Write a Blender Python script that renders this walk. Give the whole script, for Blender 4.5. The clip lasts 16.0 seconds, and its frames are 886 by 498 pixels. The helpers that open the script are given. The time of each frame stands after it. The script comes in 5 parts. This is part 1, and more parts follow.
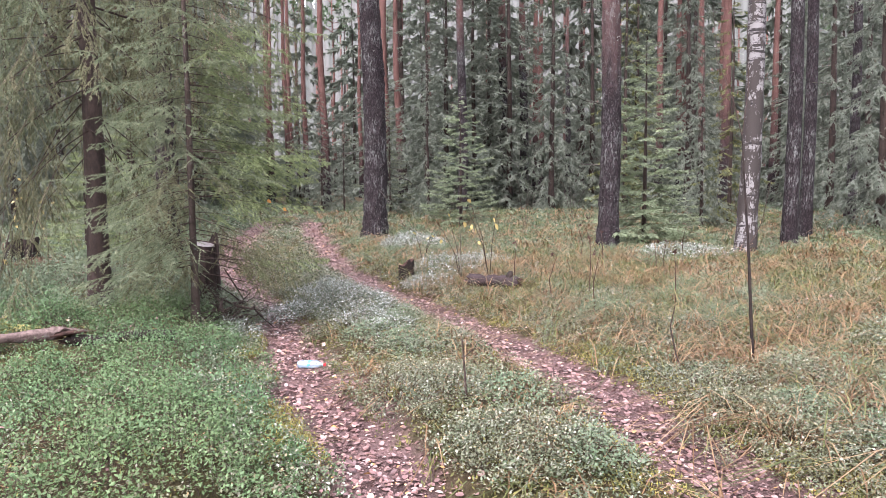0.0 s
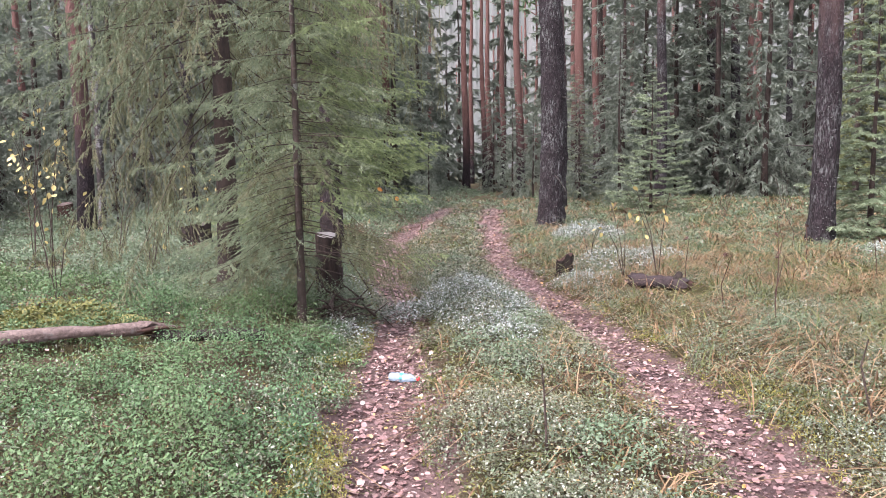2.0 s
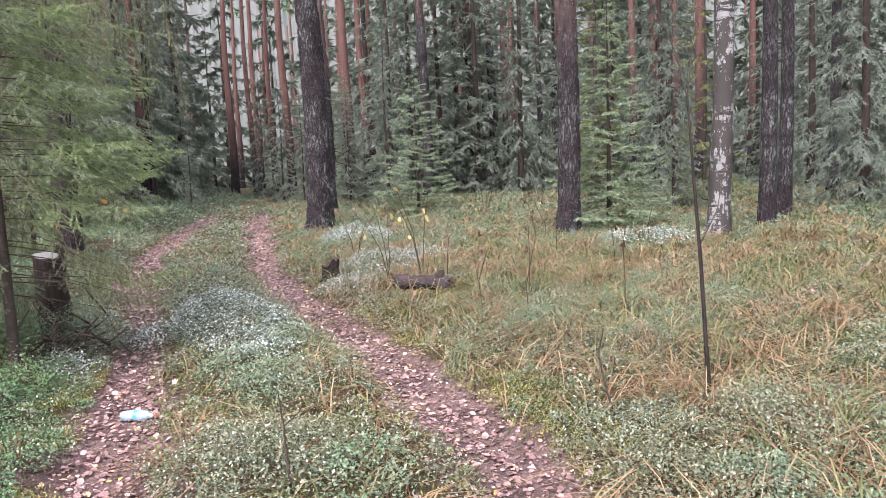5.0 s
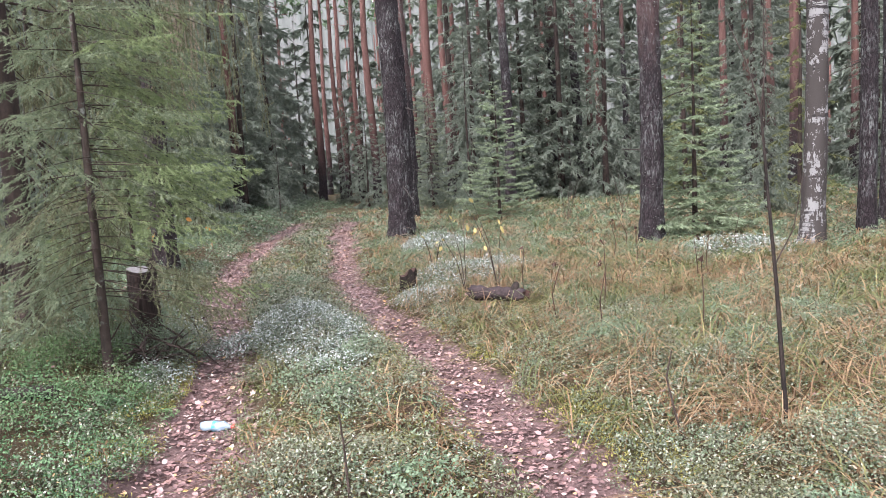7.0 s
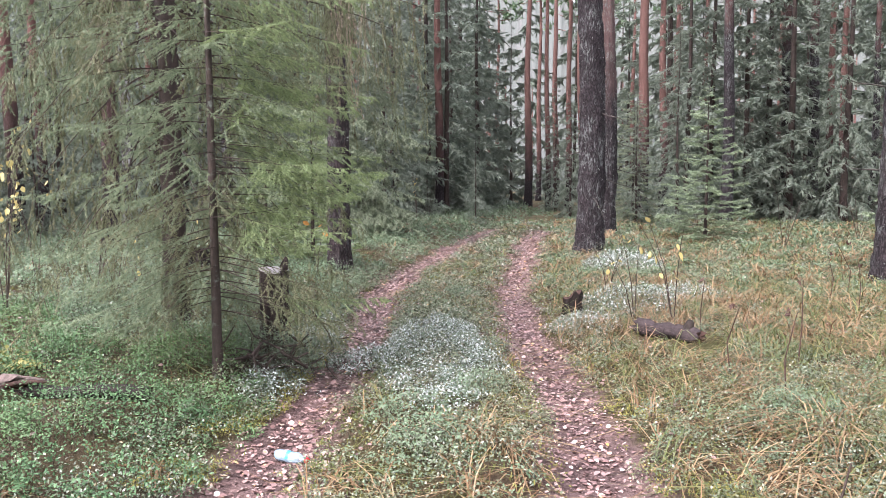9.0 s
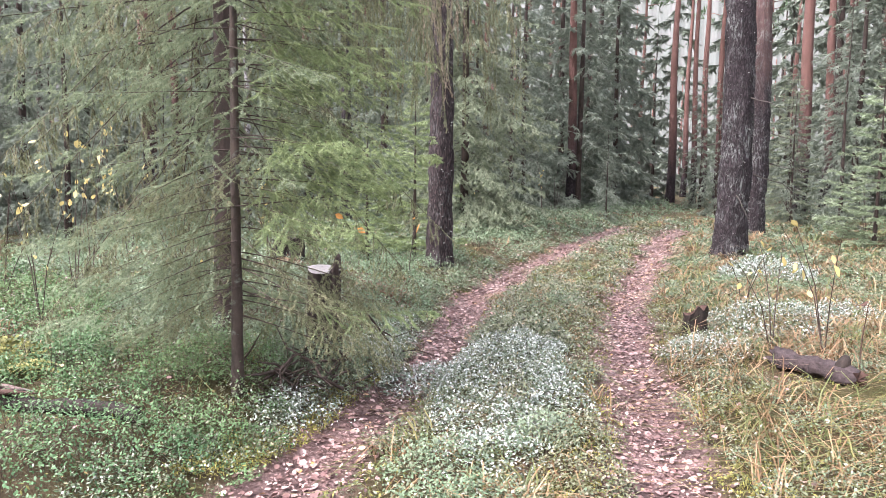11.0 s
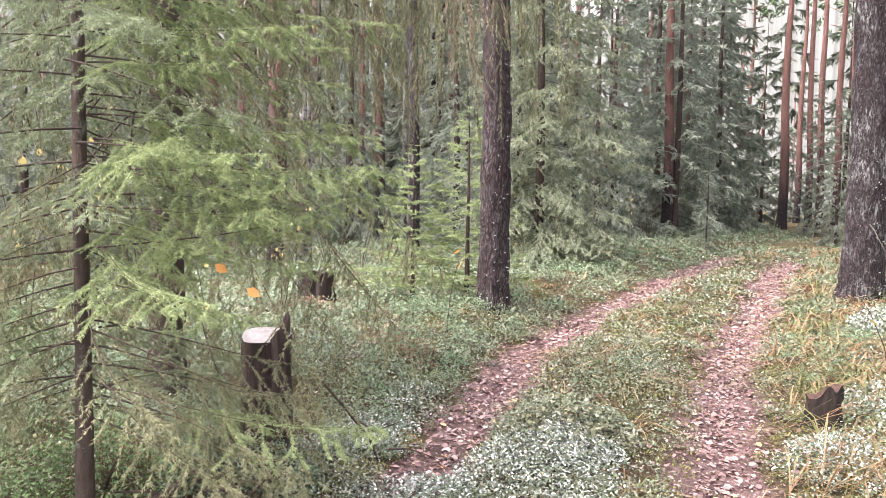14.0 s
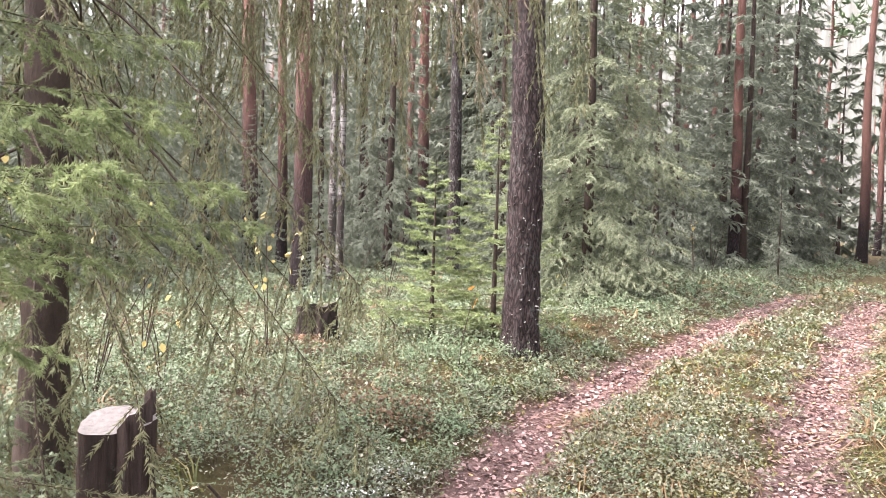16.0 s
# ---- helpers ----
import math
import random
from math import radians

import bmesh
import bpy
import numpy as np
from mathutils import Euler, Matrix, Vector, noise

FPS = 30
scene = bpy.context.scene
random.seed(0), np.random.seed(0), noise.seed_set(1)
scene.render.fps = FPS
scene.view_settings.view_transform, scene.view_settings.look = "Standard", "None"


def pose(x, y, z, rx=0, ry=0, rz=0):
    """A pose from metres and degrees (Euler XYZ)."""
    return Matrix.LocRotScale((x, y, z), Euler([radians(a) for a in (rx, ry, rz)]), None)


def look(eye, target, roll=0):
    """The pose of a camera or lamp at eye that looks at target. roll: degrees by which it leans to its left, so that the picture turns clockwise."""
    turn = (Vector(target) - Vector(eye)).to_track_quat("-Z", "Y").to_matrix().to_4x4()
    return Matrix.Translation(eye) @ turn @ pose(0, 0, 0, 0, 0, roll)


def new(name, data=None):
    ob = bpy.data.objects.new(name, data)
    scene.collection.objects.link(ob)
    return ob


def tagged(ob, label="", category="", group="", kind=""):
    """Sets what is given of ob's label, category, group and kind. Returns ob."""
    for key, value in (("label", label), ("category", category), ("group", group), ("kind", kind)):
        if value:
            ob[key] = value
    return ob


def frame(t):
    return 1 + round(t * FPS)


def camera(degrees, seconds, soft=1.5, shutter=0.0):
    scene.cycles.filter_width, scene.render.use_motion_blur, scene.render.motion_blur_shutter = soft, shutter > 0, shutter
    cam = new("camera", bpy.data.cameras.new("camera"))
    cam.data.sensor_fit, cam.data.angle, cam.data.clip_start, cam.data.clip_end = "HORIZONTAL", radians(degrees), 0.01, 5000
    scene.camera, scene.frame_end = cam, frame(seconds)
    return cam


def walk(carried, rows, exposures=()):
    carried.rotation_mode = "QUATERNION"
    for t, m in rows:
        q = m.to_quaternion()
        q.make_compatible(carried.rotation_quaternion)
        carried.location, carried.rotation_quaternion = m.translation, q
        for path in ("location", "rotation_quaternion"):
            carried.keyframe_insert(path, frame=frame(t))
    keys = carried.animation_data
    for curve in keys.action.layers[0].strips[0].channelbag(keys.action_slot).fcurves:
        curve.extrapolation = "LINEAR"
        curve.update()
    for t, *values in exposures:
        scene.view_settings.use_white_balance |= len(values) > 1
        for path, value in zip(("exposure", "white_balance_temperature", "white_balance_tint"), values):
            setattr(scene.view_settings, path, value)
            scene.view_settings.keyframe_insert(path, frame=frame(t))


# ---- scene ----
cam = camera(62.0, 16.0, soft=0.8)
PATH = [
    (0, (0.174, 0.187, 1.449), (0.101, 2.177, 1.268), -0.6),
    (0.5, (0.34, 0.488, 1.403), (0.126, 2.473, 1.288), 1.2),
    (1, (0.42, 0.748, 1.404), (-0.051, 2.687, 1.266), -0.0),
    (1.5, (0.607, 1.061, 1.421), (-0.031, 2.948, 1.245), -0.7),
    (2, (0.735, 1.277, 1.438), (0.116, 3.167, 1.226), -0.9),
    (2.5, (0.735, 1.535, 1.437), (0.266, 3.465, 1.201), -0.7),
    (3, (0.772, 1.632, 1.433), (0.462, 3.592, 1.177), -0.1),
    (3.5, (0.781, 1.557, 1.447), (0.424, 3.509, 1.197), -0.6),
    (4, (0.778, 1.516, 1.469), (0.385, 3.465, 1.249), -1.8),
    (4.5, (0.857, 1.608, 1.442), (0.723, 3.591, 1.217), -2.2),
    (4.7, (0.875, 1.621, 1.441), (0.841, 3.608, 1.215), -2.3),
    (6.8, (1.012, 1.525, 1.532), (0.787, 3.501, 1.322), -4.1),
    (7, (1.025, 1.613, 1.531), (0.754, 3.584, 1.327), -3.3),
    (7.5, (1.128, 1.797, 1.527), (0.706, 3.742, 1.331), -1.9),
    (8, (1.335, 2.02, 1.543), (0.773, 3.93, 1.347), -0.9),
    (8.5, (1.459, 2.254, 1.556), (0.772, 4.124, 1.377), -0.5),
    (9, (1.389, 2.571, 1.549), (0.573, 4.389, 1.379), -0.3),
    (9.5, (1.412, 2.83, 1.513), (0.432, 4.565, 1.338), -0.6),
    (9.7, (1.416, 3.001, 1.526), (0.392, 4.707, 1.332), -0.5),
    (11.8, (1.243, 4.185, 1.505), (0.069, 5.796, 1.351), 0.7),
    (12, (1.225, 4.294, 1.491), (0.051, 5.907, 1.359), 0.5),
    (12.5, (1.012, 4.635, 1.514), (-0.15, 6.257, 1.374), 0.9),
    (13, (0.91, 4.911, 1.502), (-0.312, 6.488, 1.364), 0.7),
    (13.5, (0.842, 5.265, 1.559), (-0.461, 6.776, 1.416), 0.5),
    (14, (0.685, 5.621, 1.542), (-0.665, 7.091, 1.411), 0.8),
    (14.5, (0.518, 5.906, 1.563), (-0.884, 7.327, 1.439), 0.6),
    (15, (0.384, 6.264, 1.581), (-1.097, 7.605, 1.492), 0.3),
    (15.5, (0.297, 6.561, 1.579), (-1.192, 7.895, 1.528), 1.1),
    (16, (0.116, 6.887, 1.568), (-1.353, 8.242, 1.498), 1.8),
]
EXPOSURES = [(0, 2.74, 6280, 27), (4.5, 2.74, 6200, 22), (7, 2.7, 6150, 20), (9, 2.92, 6180, 20), (12, 3.4, 6400, 22), (16, 3.58, 6850, 23)]
walk(cam, [(t, look(eye, target, roll)) for t, eye, target, roll in PATH], EXPOSURES)

# world: overcast autumn sky, soft sun
SUN_EL, SUN_AZ = 48.0, 205.0
world = bpy.data.worlds.new("overcast_sky")
scene.world = world
world.use_nodes = True
wn = world.node_tree.nodes
wl = world.node_tree.links
wn.clear()
sky = wn.new("ShaderNodeTexSky")
sky.sky_type = "NISHITA"
sky.sun_disc = False
sky.sun_elevation = radians(SUN_EL)
sky.sun_rotation = radians(SUN_AZ)
sky.air_density, sky.dust_density, sky.ozone_density = 1.0, 1.5, 0.5
hsv = wn.new("ShaderNodeHueSaturation")
hsv.inputs["Saturation"].default_value = 0.22
hsv.inputs["Value"].default_value = 1.0
bg = wn.new("ShaderNodeBackground")
bg.inputs["Strength"].default_value = 0.15
wo = wn.new("ShaderNodeOutputWorld")
wl.new(sky.outputs[0], hsv.inputs["Color"])
wl.new(hsv.outputs[0], bg.inputs["Color"])
wl.new(bg.outputs[0], wo.inputs["Surface"])

sun = new("sun", bpy.data.lights.new("sun", "SUN"))
sun.data.energy = 1.2
sun.data.angle = radians(40)
sun.data.color = (1.0, 0.97, 0.93)
_a, _e = radians(SUN_AZ), radians(SUN_EL)
sun.matrix_world = look((60 * math.sin(_a) * math.cos(_e), 60 * math.cos(_a) * math.cos(_e), 60 * math.sin(_e)), (0, 0, 0))

RNG = np.random.default_rng(7)


# ---------- materials ----------
def material(name, build):
    m = bpy.data.materials.new(name)
    m.use_nodes = True
    nt = m.node_tree
    nt.nodes.clear()
    out = nt.nodes.new("ShaderNodeOutputMaterial")
    b = nt.nodes.new("ShaderNodeBsdfPrincipled")
    nt.links.new(b.outputs[0], out.inputs["Surface"])
    build(nt, b)
    return m


def nd(nt, kind, **kw):
    n = nt.nodes.new(kind)
    for k, v in kw.items():
        n.inputs[k.replace("_", " ")].default_value = v
    return n


def ramp(nt, src, stops):
    r = nt.nodes.new("ShaderNodeValToRGB")
    e = r.color_ramp.elements
    while len(e) < len(stops):
        e.new(0.5)
    for el, (p, c) in zip(e, stops):
        el.position, el.color = p, (*c, 1)
    nt.links.new(src, r.inputs[0])
    return r.outputs[0]


def noise_tex(nt, scale, detail=4, vec=None, rough=0.6):
    n = nd(nt, "ShaderNodeTexNoise", Scale=scale, Detail=detail, Roughness=rough)
    if vec is not None:
        nt.links.new(vec, n.inputs["Vector"])
    return n.outputs["Fac"]


def mixc(nt, fac, a, b, blend="MIX"):
    m = nt.nodes.new("ShaderNodeMix")
    m.data_type = "RGBA"
    m.blend_type = blend
    for sock, v in ((m.inputs[0], fac), (m.inputs[6], a), (m.inputs[7], b)):
        if isinstance(v, (int, float)):
            sock.default_value = v
        elif isinstance(v, tuple):
            sock.default_value = (*v, 1)
        else:
            nt.links.new(v, sock)
    return m.outputs[2]


def bump(nt, b, h, strength, dist):
    n = nd(nt, "ShaderNodeBump", Strength=strength, Distance=dist)
    nt.links.new(h, n.inputs["Height"])
    nt.links.new(n.outputs[0], b.inputs["Normal"])


def coords(nt, scale=(1, 1, 1), which="Object"):
    tc = nt.nodes.new("ShaderNodeTexCoord")
    mp = nt.nodes.new("ShaderNodeMapping")
    mp.inputs["Scale"].default_value = scale
    nt.links.new(tc.outputs[which], mp.inputs["Vector"])
    return mp.outputs[0], tc


def leaf_mat(name, stops, rough=0.45, trans=0.25, spec=0.5, patch=0.0, patch_col=(0.3, 0.3, 0.2), shoots=0.0):
    def build(nt, b):
        g = nt.nodes.new("ShaderNodeNewGeometry")
        tc, _ = coords(nt)
        pick = g.outputs["Random Per Island"]
        if shoots:
            # whole shoots share a colour, single needles differ a little
            pick = mixc(nt, 0.3, ramp(nt, noise_tex(nt, shoots, 3, tc), [(0.3, (0, 0, 0)), (0.7, (1, 1, 1))]), pick)
        col = ramp(nt, pick, stops)
        big = noise_tex(nt, 0.9, 3, tc)
        col = mixc(nt, ramp(nt, big, [(0.42, (0, 0, 0)), (0.62, (1, 1, 1))]), col, mixc(nt, 0.45, col, patch_col)) if patch else col
        nt.links.new(col, b.inputs["Base Color"])
        b.inputs["Roughness"].default_value = rough
        b.inputs["Specular IOR Level"].default_value = spec
        t = nt.nodes.new("ShaderNodeBsdfTranslucent")
        nt.links.new(col, t.inputs["Color"])
        mx = nt.nodes.new("ShaderNodeMixShader")
        mx.inputs[0].default_value = trans
        nt.links.new(b.outputs[0], mx.inputs[1])
        nt.links.new(t.outputs[0], mx.inputs[2])
        out = next(n for n in nt.nodes if n.type == "OUTPUT_MATERIAL")
        nt.links.new(mx.outputs[0], out.inputs["Surface"])
    return material(name, build)


def pine_bark(name, z_lo, z_hi, dark=(0.016, 0.012, 0.0125), mid=(0.052, 0.04, 0.043), red=(0.115, 0.06, 0.05), lichen=0.0):
    def build(nt, b):
        v, tc = coords(nt, (1, 1, 0.28))
        vor = nd(nt, "ShaderNodeTexVoronoi", Scale=30.0)
        vor.feature = "DISTANCE_TO_EDGE"
        wv = nd(nt, "ShaderNodeTexNoise", Scale=7.0, Detail=3.0)
        nt.links.new(v, wv.inputs["Vector"])
        vm = nt.nodes.new("ShaderNodeVectorMath")
        vm.operation = "MULTIPLY_ADD"
        vm.inputs[1].default_value = (0.16, 0.16, 0.16)
        nt.links.new(wv.outputs["Color"], vm.inputs[0])
        nt.links.new(v, vm.inputs[2])
        nt.links.new(vm.outputs[0], vor.inputs["Vector"])
        fine = noise_tex(nt, 38, 6, v, 0.7)
        coarse = noise_tex(nt, 5, 4, v)
        grey = mixc(nt, fine, dark, mid)
        grey = mixc(nt, ramp(nt, vor.outputs["Distance"], [(0.0, (0.95, 0.95, 0.95)), (0.3, (0, 0, 0))]), grey, tuple(c * 0.45 for c in dark))
        redc = mixc(nt, coarse, tuple(c * 0.6 for c in red), tuple(min(1, c * 1.3) for c in red))
        redc = mixc(nt, ramp(nt, fine, [(0.5, (0, 0, 0)), (0.7, (1, 1, 1))]), redc, (0.1, 0.065, 0.05))
        sep = nt.nodes.new("ShaderNodeSeparateXYZ")
        nt.links.new(tc.outputs["Object"], sep.inputs[0])
        mr = nd(nt, "ShaderNodeMapRange", From_Min=z_lo, From_Max=z_hi)
        ad = nt.nodes.new("ShaderNodeMath")
        ad.operation = "ADD"
        sc = nt.nodes.new("ShaderNodeMath")
        sc.operation = "MULTIPLY_ADD"
        sc.inputs[1].default_value, sc.inputs[2].default_value = 3.0, -1.5
        nt.links.new(coarse, sc.inputs[0])
        nt.links.new(sep.outputs[2], ad.inputs[0])
        nt.links.new(sc.outputs[0], ad.inputs[1])
        nt.links.new(ad.outputs[0], mr.inputs[0])
        col = mixc(nt, mr.outputs[0], grey, redc)
        if lichen:
            # lichen sits in loose patches on the outer bark plates
            ln = noise_tex(nt, 26, 7, v, 0.8)
            where = ramp(nt, noise_tex(nt, 2.6, 3, tc.outputs["Object"]), [(0.42, (0, 0, 0)), (0.6, (lichen, lichen, lichen))])
            spots_ = mixc(nt, 1.0, ramp(nt, ln, [(0.5, (0, 0, 0)), (0.6, (1, 1, 1))]), where, "MULTIPLY")
            col = mixc(nt, spots_, col, (0.15, 0.16, 0.15))
        nt.links.new(col, b.inputs["Base Color"])
        b.inputs["Roughness"].default_value = 0.85
        b.inputs["Specular IOR Level"].default_value = 0.15
        hgt = mixc(nt, 0.5, vor.outputs["Distance"], fine)
        bump(nt, b, hgt, 1.0, 0.05)
    return material(name, build)


def plain_bark(name, a, c, spots=None, scale=14, rough=0.8, squash=0.4):
    def build(nt, b):
        v, tc = coords(nt, (1, 1, squash))
        f = noise_tex(nt, scale, 6, v, 0.7)
        col = mixc(nt, ramp(nt, f, [(0.3, (0, 0, 0)), (0.7, (1, 1, 1))]), a, c)
        if spots:
            s = noise_tex(nt, 6, 5, tc.outputs["Object"], 0.7)
            col = mixc(nt, ramp(nt, s, [(0.56, (0, 0, 0)), (0.64, (1, 1, 1))]), col, spots)
        nt.links.new(col, b.inputs["Base Color"])
        b.inputs["Roughness"].default_value = rough
        b.inputs["Specular IOR Level"].default_value = 0.2
        bump(nt, b, f, 0.8, 0.02)
    return material(name, build)


def birch_build(nt, b):
    v, tc = coords(nt, (1.2, 1.2, 9))
    bars = noise_tex(nt, 1.6, 5, v, 0.65)
    v2, _ = coords(nt, (1, 1, 0.5))
    plates = noise_tex(nt, 4.2, 6, v2, 0.8)
    col = mixc(nt, ramp(nt, bars, [(0.53, (0, 0, 0)), (0.6, (1, 1, 1))]), (0.16, 0.156, 0.152), (0.02, 0.018, 0.017))
    sep = nt.nodes.new("ShaderNodeSeparateXYZ")
    nt.links.new(tc.outputs["Object"], sep.inputs[0])
    mr = nd(nt, "ShaderNodeMapRange", From_Min=0.3, From_Max=5.5, To_Min=0.46, To_Max=0.49)
    nt.links.new(sep.outputs[2], mr.inputs[0])
    gt = nt.nodes.new("ShaderNodeMath")
    gt.operation = "GREATER_THAN"
    nt.links.new(plates, gt.inputs[0])
    nt.links.new(mr.outputs[0], gt.inputs[1])
    col = mixc(nt, gt.outputs[0], col, (0.035, 0.03, 0.027))
    nt.links.new(col, b.inputs["Base Color"])
    b.inputs["Roughness"].default_value = 0.75
    b.inputs["Specular IOR Level"].default_value = 0.15
    bump(nt, b, plates, 0.8, 0.03)


def ground_build(nt, b):
    tc, _ = coords(nt)
    at = nt.nodes.new("ShaderNodeAttribute")
    at.attribute_name = "wear"
    n1 = noise_tex(nt, 1.3, 5, tc)
    n2 = noise_tex(nt, 14, 6, tc, 0.7)
    n3 = noise_tex(nt, 55, 6, tc, 0.8)
    moss = mixc(nt, n2, (0.018, 0.02, 0.008), (0.09, 0.078, 0.028))
    moss = mixc(nt, ramp(nt, n1, [(0.4, (0, 0, 0)), (0.62, (1, 1, 1))]), moss, mixc(nt, n2, (0.04, 0.027, 0.018), (0.1, 0.07, 0.04)))
    dirt = mixc(nt, n2, (0.082, 0.05, 0.045), (0.215, 0.137, 0.125))
    dirt = mixc(nt, ramp(nt, n3, [(0.45, (0, 0, 0)), (0.6, (1, 1, 1))]), dirt, (0.225, 0.152, 0.138))
    wet = noise_tex(nt, 3.2, 5, tc, 0.7)
    dirt = mixc(nt, ramp(nt, wet, [(0.4, (0.75, 0.75, 0.75)), (0.62, (0, 0, 0))]), dirt, (0.05, 0.033, 0.031))
    wr = nt.nodes.new("ShaderNodeMath")
    wr.operation = "MULTIPLY_ADD"
    nt.links.new(n2, wr.inputs[0])
    wr.inputs[1].default_value = 0.7
    nt.links.new(at.outputs["Fac"], wr.inputs[2])
    f = ramp(nt, wr.outputs[0], [(0.55, (0, 0, 0)), (1.0, (1, 1, 1))])
    nt.links.new(mixc(nt, f, moss, dirt), b.inputs["Base Color"])
    b.inputs["Roughness"].default_value = 0.85
    b.inputs["Specular IOR Level"].default_value = 0.15
    bump(nt, b, mixc(nt, 0.5, n2, n3), 1.0, 0.05)


M = {}
M["ground"] = material("forest_floor", ground_build)
M["bark_pine"] = pine_bark("pine_bark_old", 6.0, 9.0, lichen=0.85)
M["bark_pine_mid"] = pine_bark("pine_bark_reddening", 3.0, 5.6, red=(0.085, 0.052, 0.048), lichen=0.7)
M["bark_pine_red"] = pine_bark("pine_bark_red", 1.2, 5.5)
M["bark_pine_plain"] = pine_bark("pine_bark_rough", 7.0, 10.0, mid=(0.07, 0.05, 0.048), lichen=0.35)
M["bark_spruce"] = plain_bark("spruce_bark", (0.016, 0.012, 0.01), (0.052, 0.036, 0.029))
M["bark_spruce_lichen"] = plain_bark("spruce_bark_lichen", (0.02, 0.016, 0.013), (0.066, 0.048, 0.038), spots=(0.12, 0.13, 0.11))
M["twig"] = plain_bark("twig_bark", (0.025, 0.018, 0.015), (0.07, 0.05, 0.04), scale=40)
M["birch"] = material("birch_bark", birch_build)
M["needle_near"] = leaf_mat("spruce_needles", [(0.0, (0.075, 0.103, 0.06)), (0.5, (0.175, 0.215, 0.128)), (1.0, (0.32, 0.365, 0.24))], 0.6, 0.33, 0.2, shoots=16.0)
M["needle_fresh"] = leaf_mat("young_spruce_needles", [(0.0, (0.1, 0.14, 0.062)), (0.5, (0.2, 0.255, 0.12)), (1.0, (0.33, 0.39, 0.2))], 0.5, 0.38, 0.2, shoots=14.0)
M["needle_far"] = leaf_mat("old_spruce_needles", [(0.0, (0.095, 0.118, 0.09)), (0.5, (0.15, 0.175, 0.134)), (1.0, (0.215, 0.242, 0.188))], 0.65, 0.4, 0.3, shoots=2.2)
M["needle_grey"] = leaf_mat("hanging_spruce_needles", [(0.0, (0.065, 0.076, 0.04)), (0.5, (0.15, 0.16, 0.088)), (1.0, (0.245, 0.23, 0.138))], 0.6, 0.35, 0.2, shoots=9.0)
M["needle_yellow"] = leaf_mat("yellowing_needles", [(0.0, (0.08, 0.1, 0.035)), (1.0, (0.19, 0.2, 0.07))], 0.55, 0.3)
M["needle_dead"] = leaf_mat("dead_needles", [(0.0, (0.17, 0.135, 0.09)), (1.0, (0.38, 0.32, 0.23))], 0.6, 0.25)
M["needle_pine"] = leaf_mat("pine_needles", [(0.0, (0.05, 0.09, 0.04)), (1.0, (0.11, 0.16, 0.08))], 0.5, 0.3)
M["bilberry"] = leaf_mat("bilberry_leaves", [(0.0, (0.04, 0.068, 0.034)), (0.5, (0.1, 0.148, 0.08)), (0.88, (0.17, 0.23, 0.14)), (0.96, (0.27, 0.31, 0.24)), (1.0, (0.24, 0.15, 0.08))], 0.5, 0.2, 0.35, 1, (0.15, 0.17, 0.12), shoots=7.0)
M["bilberry_green"] = leaf_mat("green_bilberry_leaves", [(0.0, (0.024, 0.048, 0.021)), (0.5, (0.066, 0.13, 0.057)), (0.85, (0.13, 0.215, 0.104)), (1.0, (0.22, 0.29, 0.18))], 0.55, 0.2, 0.25, 1, (0.11, 0.15, 0.055), shoots=6.0)
# the palest stop paints the sky's shine on scattered leaves
M["lingon"] = leaf_mat("lingonberry_leaves", [(0.0, (0.028, 0.043, 0.02)), (0.5, (0.075, 0.096, 0.05)), (0.82, (0.145, 0.162, 0.105)), (0.94, (0.31, 0.33, 0.27)), (1.0, (0.24, 0.15, 0.05))], 0.36, 0.1, 0.55, 1, (0.13, 0.115, 0.05))
# whitish stops put the sky's reflection on wet leaves into the base colour
M["pale"] = leaf_mat("pale_leaves_painted_glints", [(0.0, (0.035, 0.06, 0.03)), (0.5, (0.085, 0.12, 0.075)), (0.66, (0.24, 0.27, 0.23)), (1.0, (0.52, 0.54, 0.53))], 0.3, 0.1, 0.8)
M["straw"] = leaf_mat("dry_grass", [(0.0, (0.09, 0.05, 0.023)), (0.5, (0.185, 0.112, 0.056)), (1.0, (0.32, 0.228, 0.13))], 0.5, 0.3, 0.35)
M["grass"] = leaf_mat("green_grass", [(0.0, (0.055, 0.078, 0.024)), (0.6, (0.11, 0.126, 0.042)), (1.0, (0.21, 0.185, 0.075))], 0.5, 0.35, 0.35)
M["litter"] = leaf_mat("fallen_leaves", [(0.0, (0.07, 0.038, 0.033)), (0.5, (0.19, 0.108, 0.097)), (0.84, (0.27, 0.167, 0.15)), (0.95, (0.42, 0.32, 0.29)), (1.0, (0.44, 0.24, 0.06))], 0.32, 0.05, 0.7)
M["yellow_leaf"] = leaf_mat("yellow_leaves", [(0.0, (0.4, 0.3, 0.08)), (1.0, (0.48, 0.42, 0.19))], 0.5, 0.3)
M["orange_leaf"] = leaf_mat("orange_leaves", [(0.0, (0.45, 0.17, 0.03)), (1.0, (0.5, 0.25, 0.06))], 0.5, 0.3)
M["moss"] = leaf_mat("moss_tufts", [(0.0, (0.055, 0.065, 0.018)), (1.0, (0.17, 0.16, 0.04))], 0.8, 0.2)
M["fern"] = leaf_mat("yellow_fern", [(0.0, (0.17, 0.17, 0.05)), (1.0, (0.36, 0.33, 0.12))], 0.5, 0.35)
M["moss_bright"] = leaf_mat("bright_moss", [(0.0, (0.11, 0.11, 0.025)), (1.0, (0.3, 0.27, 0.07))], 0.8, 0.25)
